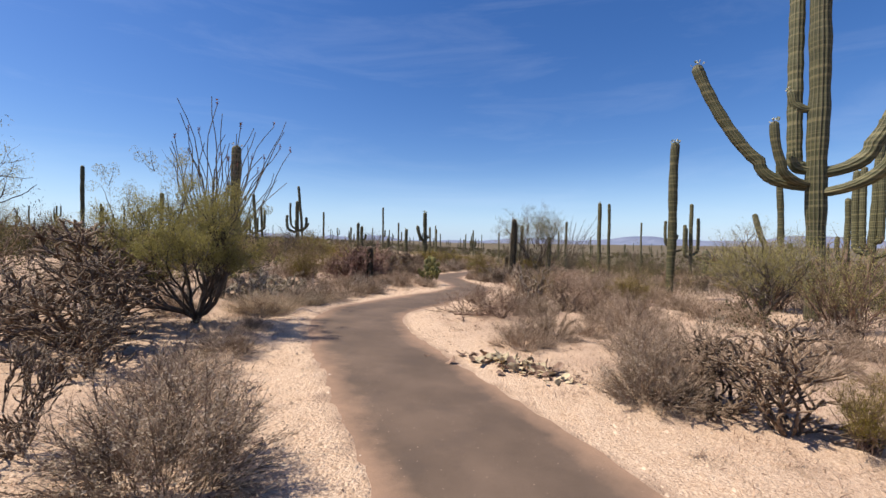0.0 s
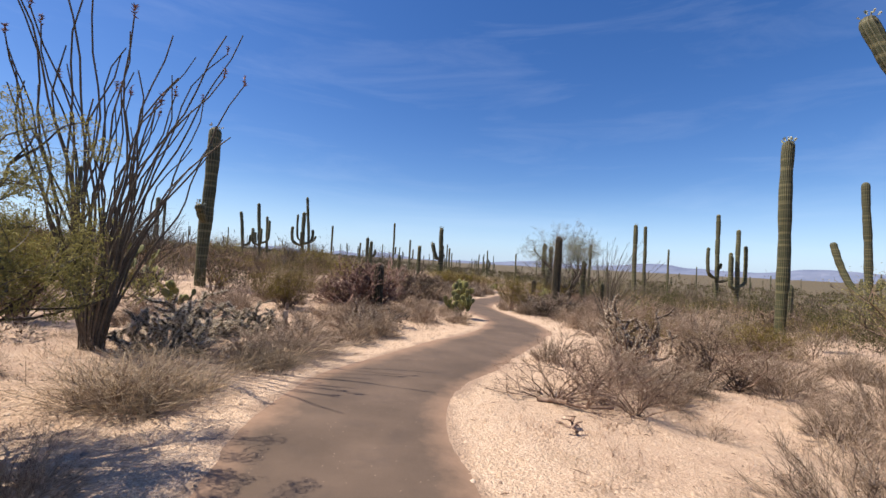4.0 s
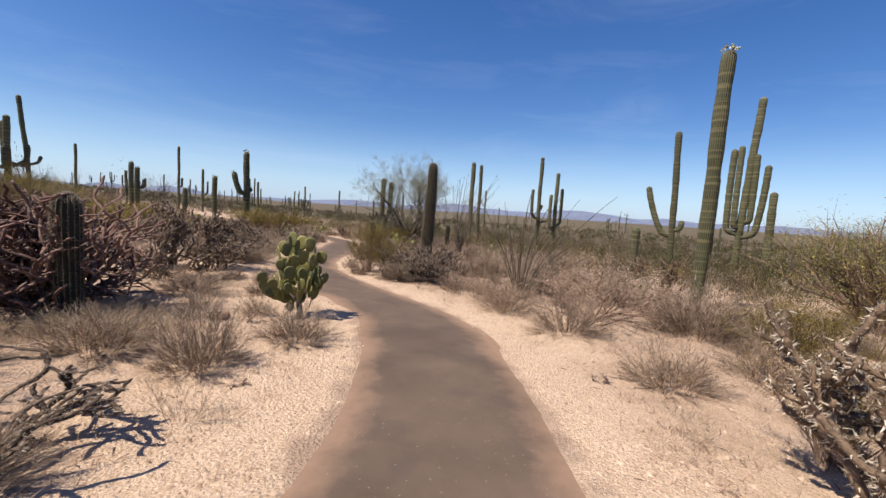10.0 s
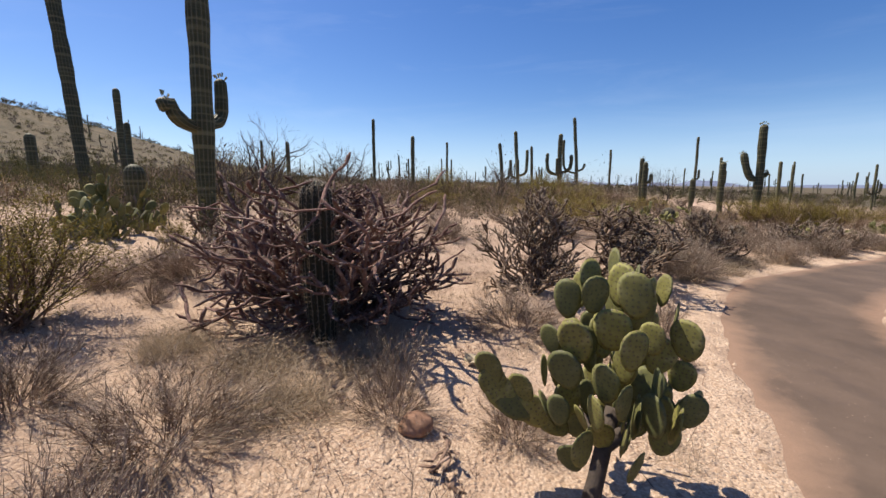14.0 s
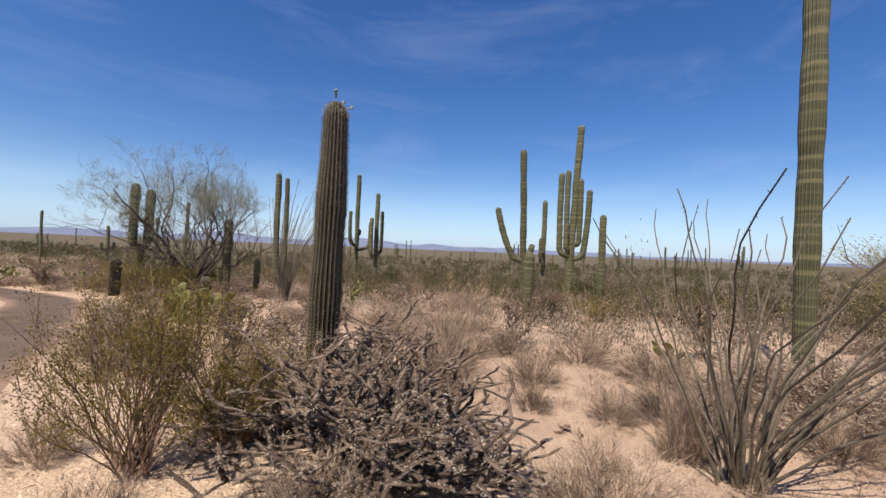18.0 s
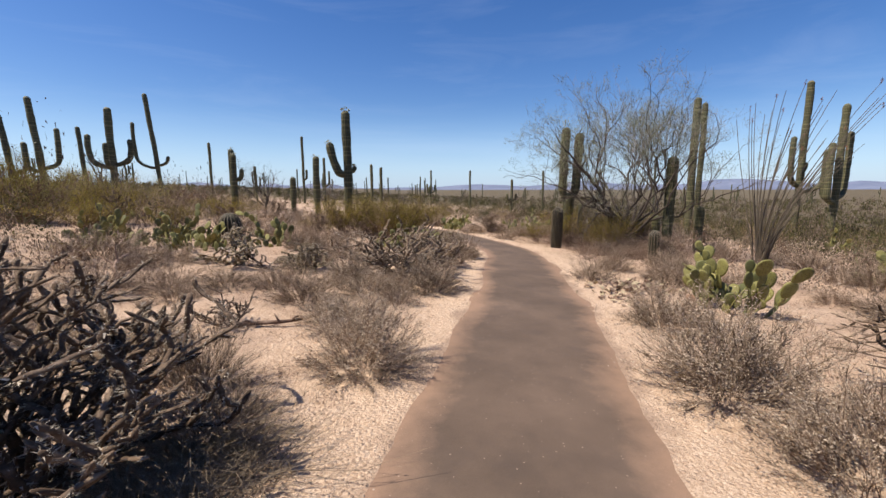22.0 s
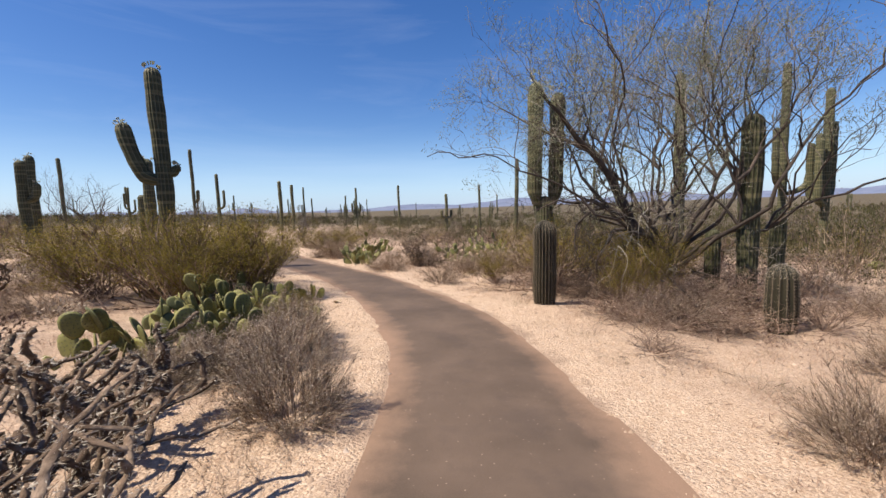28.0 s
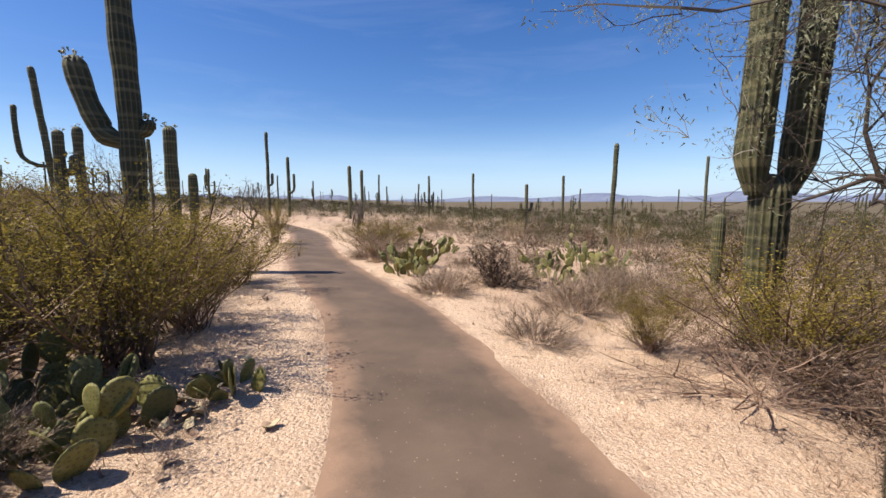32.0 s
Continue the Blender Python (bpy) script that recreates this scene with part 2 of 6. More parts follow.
SAND, ASPHALT = sand_material(), asphalt_material()
SKIN = saguaro_material("saguaro_skin", (0.034, 0.036, 0.017), (0.072, 0.073, 0.034), (0.180, 0.158, 0.102))
YOUNG_SKIN = saguaro_material("young_saguaro_skin", (0.020, 0.018, 0.010), (0.040, 0.034, 0.019), (0.33, 0.265, 0.185), 0.0, 0.80)
SPINE = plant_material("pale_spines", (0.50, 0.42, 0.32), (0.90, 0.81, 0.67), thin=0.4)
BROWN_SPINE = plant_material("brown_spines", (0.17, 0.125, 0.085), (0.46, 0.37, 0.27), thin=0.4)
RED_ROCK = plant_material("red_rock", (0.25, 0.125, 0.075), (0.46, 0.28, 0.18), scale=22, bump=0.01, pieces=False)
BUD = plant_material("flower_buds", (0.20, 0.24, 0.10), (0.72, 0.70, 0.58))
GREY_TWIG = plant_material("grey_twigs", (0.125, 0.076, 0.049), (0.50, 0.365, 0.255), dust=(0.50, 0.395, 0.30))
BROWN_TWIG = plant_material("brown_twigs", (0.115, 0.068, 0.046), (0.310, 0.205, 0.145), dust=(0.38, 0.28, 0.215))
TREE_TWIG = plant_material("grey_tree_twigs", (0.120, 0.100, 0.080), (0.330, 0.290, 0.235))
DARK_BARK = plant_material("dark_bark", (0.060, 0.046, 0.036), (0.155, 0.120, 0.095), bump=0.012, pieces=False)
GREY_LEAF = plant_material("grey_leaves", (0.17, 0.120, 0.072), (0.82, 0.69, 0.54), thin=0.4)
CREO_LEAF = plant_material("creosote_leaves", (0.125, 0.100, 0.017), (0.410, 0.315, 0.058), thin=0.4)
TREE_LEAF = plant_material("mesquite_leaves", (0.24, 0.255, 0.135), (0.52, 0.525, 0.34), thin=0.4)
VERDE_LEAF = plant_material("palo_verde_leaves", (0.235, 0.215, 0.060), (0.560, 0.490, 0.185), thin=0.4)
FUZZ = plant_material("dry_annuals", (0.24, 0.150, 0.105), (0.54, 0.385, 0.275), thin=0.35)
STRAW = plant_material("dry_straw", (0.30, 0.225, 0.150), (0.56, 0.445, 0.31), thin=0.4)
CHOLLA = plant_material("cholla_skin", (0.095, 0.060, 0.038), (0.250, 0.172, 0.115), dust=(0.34, 0.25, 0.175), scale=60, bump=0.02)
RED_CHOLLA = plant_material("reddish_cholla_skin", (0.125, 0.064, 0.050), (0.31, 0.175, 0.138), dust=(0.36, 0.245, 0.20), scale=60, bump=0.02)
PALE_CHOLLA = plant_material("olive_cholla_skin", (0.105, 0.078, 0.045), (0.255, 0.200, 0.125), dust=(0.36, 0.285, 0.20), scale=60, bump=0.02)
DARK_CHOLLA = plant_material("old_cholla_skin", (0.060, 0.039, 0.028), (0.175, 0.115, 0.080), dust=(0.28, 0.205, 0.15), scale=60, bump=0.02)
CANE = plant_material("ocotillo_bark", (0.045, 0.036, 0.026), (0.215, 0.175, 0.126))
PAD = plant_material("prickly_pear_skin", (0.165, 0.160, 0.044), (0.320, 0.290, 0.092), rough=0.62, dust=(0.31, 0.29, 0.15), scale=14, pieces=False, dots=True)
DEAD_PAD = plant_material("dead_pad_skin", (0.33, 0.25, 0.15), (0.70, 0.60, 0.40), scale=18)
CLOD = plant_material("sand_clods", (0.44, 0.305, 0.205), (0.76, 0.58, 0.43), scale=20)
STONE = plant_material("desert_stones", (0.24, 0.160, 0.115), (0.74, 0.60, 0.48), scale=20)
SCRUB_LEAF = plant_material("far_scrub_leaves", (0.055, 0.054, 0.020), (0.185, 0.160, 0.066), thin=0.3)
SCRUB_TWIG = plant_material("far_scrub_twigs", (0.10, 0.072, 0.052), (0.30, 0.23, 0.172))
FLOWER = plant_material("ocotillo_flowers", (0.20, 0.09, 0.06), (0.36, 0.20, 0.14))


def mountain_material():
    m = Nodes("hazed_far_rock", 1.0)
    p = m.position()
    # the blue of distance haze is painted into the rock's base colour
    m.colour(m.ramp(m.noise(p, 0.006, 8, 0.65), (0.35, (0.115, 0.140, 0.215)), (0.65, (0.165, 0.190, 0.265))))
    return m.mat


HAZED_ROCK = mountain_material()

# ---- mesh helpers ----


class Builder:
    """Gathers vertices and faces of one mesh."""

    def __init__(self):
        self.v, self.f, self.extra = [], [], []

    def tube(self, pts, radii, sides=3, close=True):
        first, n = len(self.v), len(pts)
        side = None
        for i, (p, r) in enumerate(zip(pts, radii)):
            way = (pts[min(i + 1, n - 1)] - pts[max(i - 1, 0)])
            way = way.normalized() if way.length > 1e-9 else Vector((0, 0, 1))
            if side is None:
                side = way.orthogonal().normalized()
            side = (side - way * side.dot(way))
            side = side.normalized() if side.length > 1e-6 else way.orthogonal().normalized()
            other = way.cross(side)
            for k in range(sides):
                a = 2 * math.pi * k / sides
                self.v.append(p + side * (r * math.cos(a)) + other * (r * math.sin(a)))
        for i in range(n - 1):
            for k in range(sides):
                a, b = first + i * sides + k, first + i * sides + (k + 1) % sides
                self.f.append((a, b, b + sides, a + sides))
        if close:
            self.f.append(tuple(first + (n - 1) * sides + k for k in range(sides)))

    def ribbon(self, pts, r):
        """A thin twig as a flat strip that narrows to its tip."""
        side = (pts[-1] - pts[0]).orthogonal()
        side = (side.normalized() if side.length > 1e-9 else Vector((1, 0, 0)))
        side.rotate(Matrix.Rotation(random.uniform(0, 3.14), 3, (pts[-1] - pts[0]).normalized()))
        first, n = len(self.v), len(pts)
        for i, p in enumerate(pts):
            k = r * (1 - 0.7 * i / (n - 1))
            self.v += [p - side * k, p + side * k]
        for i in range(n - 1):
            a = first + 2 * i
            self.f.append((a, a + 1, a + 3, a + 2))

    def arrays(self):
        tris = []
        for f in self.f:
            tris += [(f[0], f[i], f[i + 1]) for i in range(1, len(f) - 1)]
        return np.array([tuple(v) for v in self.v]), np.array(tris)

    def leaf(self, p, way, size, wide=0.5):
        side = way.orthogonal().normalized()
        side.rotate(Matrix.Rotation(random.uniform(0, 6.28), 3, way) if way.length > 0 else Matrix.Identity(3))
        i = len(self.v)
        self.v += [p - side * (size * wide * 0.5), p + side * (size * wide * 0.5), p + way * size]
        self.f.append((i, i + 1, i + 2))

    def mesh(self, name, material, smooth=False):
        me = bpy.data.meshes.new(name)
        me.from_pydata([tuple(v) for v in self.v], [], self.f)
        me.materials.append(material)
        if smooth:
            me.shade_smooth()
        return me


def fast_mesh(name, verts, tris, material):
    me = bpy.data.meshes.new(name)
    me.vertices.add(len(verts))
    me.vertices.foreach_set("co", np.ascontiguousarray(verts, np.float32).ravel())
    me.loops.add(len(tris) * 3)
    me.loops.foreach_set("vertex_index", np.ascontiguousarray(tris, np.int32).ravel())
    me.polygons.add(len(tris))
    me.polygons.foreach_set("loop_start", np.arange(len(tris), dtype=np.int32) * 3)
    me.update(calc_edges=True)
    me.materials.append(material)
    return me


def part(name, me, parent, label="", at=None):
    ob = new(name, me)
    ob.parent = parent
    if at is not None:
        ob.matrix_basis = at
    if label:
        ob["label"] = label
    return ob


def holder(name, x, y, z, w=1.0, h=1.0, turn=0.0):
    ob = new(name)
    ob.empty_display_size = 0.1
    ob.matrix_basis = Matrix.LocRotScale((x, y, z), Euler((0, 0, turn)), (w, w, h))
    return ob


def rand_dir(low=-1.0, high=1.0):
    a, z = random.uniform(0, 2 * math.pi), random.uniform(low, high)
    r = math.sqrt(max(0, 1 - z * z))
    return Vector((r * math.cos(a), r * math.sin(a), z))


# ---- the lie of the land ----
KNOTS = [(-14, 2.6), (-6, 1.9), (-3, 1.5), (0, 1.05), (2.4, 0.55), (3.5, 0.0), (4.6, -0.43), (6.2, -1.15), (7.5, -1.58), (8.8, -1.63), (9.6, -1.48), (11, -0.83),
         (12.7, -0.1), (14.3, 0.62), (16, 1.12), (17.3, 1.25), (18.5, 0.95), (20, 0.55), (21.5, 0.28), (23.2, 0.2), (24.5, 0.38), (26.2, 0.97), (28, 1.53), (30, 2.29),
         (32.5, 2.9), (35, 3.59), (36.5, 3.8), (38, 3.78), (40.3, 3.35), (42.2, 2.95), (44, 2.25), (46, 1.5), (49, 0.55), (52, -0.2), (55, -0.75), (58, -1.6), (62, -3.0), (70, -7.0)]
LINE_Y = np.arange(-14, 70.01, 0.25)
LINE_X = np.interp(LINE_Y, [k[0] for k in KNOTS], [k[1] for k in KNOTS])
LINE_X = np.convolve(np.pad(LINE_X, 4, mode="edge"), np.array([1, 2, 3, 4, 5, 4, 3, 2, 1]) / 25, mode="valid")
LINE = np.stack([LINE_X, LINE_Y], 1)
HALF = 0.80


def soft_clamp(v, lo, hi, k):
    return np.where(v > hi, hi + k * np.tanh((v - hi) / k), np.where(v < lo, lo + k * np.tanh((v - lo) / k), v))


def slope_z(x, y):
    """The even slope of the land, with a rocky hill far off on one side."""
    x, y = np.asarray(x, float), np.asarray(y, float)
    z = -0.0512 * soft_clamp(x, -60, 14, 30) - 0.0242 * soft_clamp(y, -20, 55, 25)
    return z + 30 * np.exp(-(((x + 230) / 66) ** 2 + ((y - 12) / 84) ** 2))


def from_path(x, y):
    """Metres from the middle of the path."""
    x, y = np.atleast_1d(np.asarray(x, float)), np.atleast_1d(np.asarray(y, float))
    best = np.full(x.shape, 1e9)
    for px, py in LINE[::2]:
        best = np.minimum(best, (x - px) ** 2 + (y - py) ** 2)
    return np.sqrt(best)


def bumps(x, y, away):
    x, y = np.asarray(x, float), np.asarray(y, float)
    wave = (0.05 * np.sin(1.1 * x + 0.7 * np.sin(0.6 * y)) * np.cos(0.9 * y + 1.3) + 0.025 * np.sin(2.9 * x + 1.1 * y) + 0.02 * np.cos(3.7 * y - 2.1 * x)
            + 0.008 * np.sin(9.1 * x + 4.3 * np.sin(2.3 * y)) * np.sin(8.3 * y))
    return wave * np.clip((away - 0.8) / 2.0, 0, 1)


def land(x, y):
    away = from_path(x, y)
    return float(slope_z(x, y) + bumps(x, y, away)[0])


def axis_lines(lo, hi, step, far, grow=1.16):
    inner = list(np.arange(lo, hi + 1e-6, step))
    up, down, d = [], [], step
    while inner[0] - sum(down) > -far:
        d *= grow
        down.append(d)
    d = step
    while inner[-1] + sum(up) < far:
        d *= grow
        up.append(d)
    return np.concatenate([inner[0] - np.cumsum(down)[::-1], inner, inner[-1] + np.cumsum(up)])


def build_ground():
    xs, ys = axis_lines(-8, 11, 0.2, 4200), axis_lines(-2, 52, 0.2, 4200)
    gx, gy = np.meshgrid(xs, ys)
    x, y = gx.ravel(), gy.ravel()
    away = from_path(x, y)
    z = slope_z(x, y) + bumps(x, y, away) - 0.03 * np.clip((HALF - 0.1 - away) / 0.1, 0, 1)
    n, m = len(xs), len(ys)
    i = (np.arange(m - 1)[:, None] * n + np.arange(n - 1)[None, :]).ravel()
    faces = np.stack([i, i + 1, i + 1 + n, i + n], 1)
    me = bpy.data.meshes.new("ground")
    me.from_pydata(np.stack([x, y, z], 1).tolist(), [], faces.tolist())
    me.materials.append(SAND)
    me.shade_smooth()
    me.attributes.new("away", "FLOAT", "POINT").data.foreach_set("value", np.clip(away - HALF, 0, 200).astype(np.float32))
    tagged(new("ground", me), "pale pinkish sand and gravel of the desert floor", "ground", kind="structure")


def build_path():
    across = np.array([-1.16, -1.0, -0.85, -0.65, -0.4, -0.1, 0.2, 0.45, 0.7, 0.87, 1.0, 1.16])
    way = np.gradient(LINE, axis=0)
    way /= np.linalg.norm(way, axis=1)[:, None]
    side = np.stack([way[:, 1], -way[:, 0]], 1)
    verts, edge = [], []
    for i, (p, s) in enumerate(zip(LINE, side)):
        wob = HALF + 0.012 * math.sin(i * 0.9) + 0.02 * math.sin(i * 0.37 + 1)
        for a in across:
            q = p + s * a * wob
            drop = 0.016 - 0.015 * a * a
            verts.append((q[0], q[1], float(slope_z(*q)) + drop))
            edge.append(abs(a))
    n = len(across)
    faces = [(r * n + k, r * n + k + 1, (r + 1) * n + k + 1, (r + 1) * n + k) for r in range(len(LINE) - 1) for k in range(n - 1)]
    me = bpy.data.meshes.new("path")
    me.from_pydata(verts, [], faces)
    me.materials.append(ASPHALT)
    me.shade_smooth()
    me.attributes.new("edge", "FLOAT", "POINT").data.foreach_set("value", np.array(edge, np.float32))
    tagged(new("path", me), "narrow winding paved footpath with dusty sandy edges", "footpath", kind="structure")


def build_mountains(name, radius, centre, spread, height, seed):
    """A low rugged range, seen as a thin line on the horizon, blue from its haze-tinted colour."""
    count, rows = 120, 5
    verts, faces = [], []
    for i in range(count + 1):
        a = radians(centre + spread * (i / count - 0.5))
        fade = math.sin(math.pi * i / count) ** 0.6
        crest = height * fade * (0.35 + 0.9 * abs(noise.noise((i * 0.045, seed, 0))) + 0.22 * noise.noise((i * 0.13, seed, 3)) + 0.07 * noise.noise((i * 0.4, seed, 5)))
        for k in range(rows):
            u = k / (rows - 1)
            d = radius - 400 + 400 * u + 60 * noise.noise((i * 0.4, k, seed))
            verts.append((d * math.sin(a), d * math.cos(a), -12 + (crest + 12) * u ** 0.8))
    for i in range(count):
        for k in range(rows - 1):
            j = i * rows + k
            faces.append((j, j + 1, j + rows + 1, j + rows))
    me = bpy.data.meshes.new(name)
    me.from_pydata(verts, [], faces)
    me.materials.append(HAZED_ROCK)
    tagged(new(name, me), "mountain range on the far horizon, coloured hazy blue", "mountains", kind="structure")


build_ground()
build_path()
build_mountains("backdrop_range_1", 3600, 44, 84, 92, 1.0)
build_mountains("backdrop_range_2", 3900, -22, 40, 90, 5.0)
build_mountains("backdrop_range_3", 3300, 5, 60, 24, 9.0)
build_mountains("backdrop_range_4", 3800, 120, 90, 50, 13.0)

# ---- cacti: ribbed columns ----


def ribbed(pts, radii, ribs, per=4, depth=0.16, material=None):
    """A ribbed column along a line of points, with a rounded tip; the ridges are marked in an attribute."""
    verts, faces, ridge = [], [], []
    n, sides = len(pts), ribs * per
    side = Vector((1, 0, 0))
    for i, (p, r) in enumerate(zip(pts, radii)):
        way = (pts[min(i + 1, n - 1)] - pts[max(i - 1, 0)]).normalized()
        side = side - way * side.dot(way)
        side = side.normalized() if side.length > 1e-5 else way.orthogonal().normalized()
        other = way.cross(side)
        for k in range(sides):
            a = 2 * math.pi * k / sides
            c = 0.5 + 0.5 * math.cos(2 * math.pi * k / per)
            rr = r * (1 - depth * (1 - c) ** 1.0)
            verts.append(p + side * (rr * math.cos(a)) + other * (rr * math.sin(a)))
            ridge.append(c)
    for i in range(n - 1):
        for k in range(sides):
            a, b = i * sides + k, i * sides + (k + 1) % sides
            faces.append((a, b, b + sides, a + sides))
    faces.append(tuple((n - 1) * sides + k for k in range(sides)))
    me = bpy.data.meshes.new("column")
    me.from_pydata([tuple(v) for v in verts], [], faces)
    me.materials.append(material or SKIN)
    me.shade_smooth()
    me.attributes.new("ridge", "FLOAT", "POINT").data.foreach_set("value", np.array(ridge, np.float32))
    return me


def domed(length, r, step):
    """Heights and radii of a straight column that narrows at the foot and is domed at the top."""
    hs = [0.0]
    while hs[-1] + step < length - r * 1.1:
        hs.append(hs[-1] + step)
    rs = [r * (0.80 + 0.20 * min(1, (h / max(length, 0.1)) / 0.35)) * (1 + 0.045 * math.sin(h * 2.7 + r * 40) + 0.03 * math.sin(h * 6.1)) for h in hs]
    for u in (0.25, 0.5, 0.72, 0.88, 0.97, 1.0):
        hs.append(length - r * 1.1 * (1 - u))
        rs.append(r * math.sqrt(max(0.004, 1 - u * u)))
    return hs, rs


def bud_mesh(r, count=22, size=1.0):
    b = Builder()
    for _ in range(count):
        d = rand_dir(0.25, 1.0)
        p = Vector((d.x * r, d.y * r, (d.z - 0.6) * r))
        q = p + (d + Vector((0, 0, 0.5))).normalized() * random.uniform(0.05, 0.10) * size
        b.tube([p, p.lerp(q, 0.7), q], [0.012 * size, 0.018 * size, 0.022 * size], 5)
    return b.mesh("buds", BUD)


def spine_mesh(pts, radii, ribs, step=0.042, length=0.036, count=8):
    """Tufts of spines along the ridges of a straight column."""
    b = Builder()
    for k in range(ribs):
        a = 2 * math.pi * k / ribs
        z = pts[0].z + random.uniform(0, step)
        while z < pts[-1].z:
            i = max(j for j in range(len(pts)) if pts[j].z <= z)
            j = min(i + 1, len(pts) - 1)
            u = (z - pts[i].z) / max(1e-6, pts[j].z - pts[i].z)
            c, r = pts[i].lerp(pts[j], u), radii[i] + (radii[j] - radii[i]) * u
            out = Vector((math.cos(a), math.sin(a), 0.1))
            p = c + Vector((out.x * r, out.y * r, 0))
            for _ in range(count):
                b.leaf(p, (out + rand_dir() * 0.9).normalized(), length * random.uniform(0.6, 1.3), 0.11)
            z += step
    return b.mesh("spines", BROWN_SPINE)


def saguaro(x, y, top, r, arms=(), lean=(0, 0), buds=0, fine=True, spines=False, label="", ribs=15, name="saguaro_cactus", group="saguaros of the flats", sink=0.05, taper=0.0):
    """A saguaro; arms are (height of the joint, direction in degrees, reach, length above the bend, thickness)."""
    z0 = land(x, y)
    r *= 0.70
    ob = tagged(holder(name, x, y, z0 - sink, turn=0), label or "tall green ribbed saguaro cactus standing in desert scrub", "cactus", group)
    tall = top - z0 + sink
    step, per = (0.16, 4) if fine else (0.6, 2)
    hs, rs = domed(tall, r, step)
    rs = [k * (1 + 0.35 * taper - taper * min(1, max(0, h / tall - 0.15) / 0.8) ** 1.3) for h, k in zip(hs, rs)]
    bend = [Vector((lean[0] * (h / tall) ** 1.3 + 0.02 * math.sin(h * 1.3 + x), lean[1] * (h / tall) ** 1.3, h)) for h in hs]
    part("trunk", ribbed(bend, rs, ribs if fine else 10, per, 0.2 if spines else 0.16, YOUNG_SKIN if spines else SKIN), ob)
    if spines:
        part("spine_cover", spine_mesh(bend, rs, ribs), ob, "bristling brown spines")
        wool = Builder()
        for _ in range(700):
            d = rand_dir(0.1, 1.0)
            k = 1.0 if d.z > 0.4 else 0.6 + d.z
            p = bend[-1] + Vector((d.x * r * 0.95, d.y * r * 0.95, (d.z - 1) * r * 1.1))
            wool.leaf(p, (d + rand_dir() * 0.7).normalized(), random.uniform(0.015, 0.035) * k, 0.12)
        part("spine_crown", wool.mesh("spine_crown", SPINE), ob, "pale woolly crown of spines")
    if buds:
        part("flower_crown", bud_mesh(r * 0.95, buds), ob, "crown of pale flower buds", Matrix.Translation((bend[-1].x, bend[-1].y, tall)))
    for joint, bearing, reach, rise, thick, *flare in arms:
        thick *= 0.78
        out = Vector((math.cos(radians(bearing)), math.sin(radians(bearing)), 0))
        u = joint / tall
        root = Vector((lean[0] * u ** 1.3, lean[1] * u ** 1.3, joint))
        curve, steps = [], 9 if fine else 5
        for i in range(steps):
            a = math.pi / 2 * i / (steps - 1)
            curve.append(root + out * (reach * math.sin(a)) + Vector((0, 0, reach * 0.62 * (1 - math.cos(a)))))
        count = max(2, int(rise / (step * 1.2)))
        end = curve[-1]
        for i in range(1, count):
            curve.append(end + Vector((0, 0, (rise - thick) * i / (count - 1))) + out * (0.06 * reach * math.sin(3 * i / count) + (flare[0] if flare else 0) * (i / (count - 1)) ** 0.8))
        rr = [thick * (0.72 + 0.28 * min(1, i / 4)) * (1 + 0.05 * math.sin(i * 1.7)) for i in range(len(curve))]
        tip = curve[-1]
        for v in (0.4, 0.75, 0.95, 1.0):
            curve.append(tip + Vector((0, 0, thick * v)))
            rr.append(thick * math.sqrt(max(0.01, 1 - v * v)))
        part("arm", ribbed(curve, rr, 11 if fine else 8, per), ob)
        if buds:
            part("flower_crown", bud_mesh(thick * 0.95, max(8, buds // 2)), ob, "crown of pale flower buds", Matrix.Translation(curve[-1]))
    return ob


def far_saguaros():
    """Slim far columns, in a few shapes that are shared."""
    shapes = []
    for i in range(6):
        tall, r = 1.0, 0.024 + 0.004 * (i % 3)
        hs, rs = domed(tall, r, 0.14)
        trunk = ribbed([Vector((0.01 * math.sin(7 * h + i), 0, h)) for h in hs], rs, 9, 2)
        arms = []
        for k in range((0, 1, 2, 0, 3, 0)[i]):
            a, j = 2.1 * k + i, 0.42 + 0.09 * k
            out = Vector((math.cos(a), math.sin(a), 0))
            pts = [Vector((0, 0, j)), Vector((0, 0, j)) + out * 0.06, Vector((0, 0, j + 0.03)) + out * 0.10]
            pts += [Vector((0, 0, j + 0.03 + d)) + out * 0.115 for d in (0.05, 0.12, 0.2, 0.26 + 0.05 * k, 0.275 + 0.05 * k)]
            arms.append(ribbed(pts, [r * 0.75] * (len(pts) - 1) + [r * 0.2], 8, 2))
        shapes.append((trunk, arms))
    placed = 0
    while placed < 210:
        a, d = random.uniform(-82, 85), random.uniform(55, 330)
        x, y = 3 + d * math.sin(radians(a)), 10 + d * math.cos(radians(a))
        if min(math.hypot(x - sx, y - sy) for sx, sy in NAMED) < 4 or d < random.uniform(40, 150):
            continue
        trunk, arms = shapes[placed % 6]
        tall = random.uniform(4.0, 8.5) * (0.85 if placed % 3 else 1.1)
        ob = tagged(holder("saguaro_cactus", x, y, land(x, y) - 0.1, tall, tall, random.uniform(0, 6.3)), "slim saguaro cactus far off across the flats", "cactus", "saguaros on the horizon")
        part("trunk", trunk, ob)
        for arm in arms:
            part("arm", arm, ob)
        placed += 1


# ---- shrubs ----


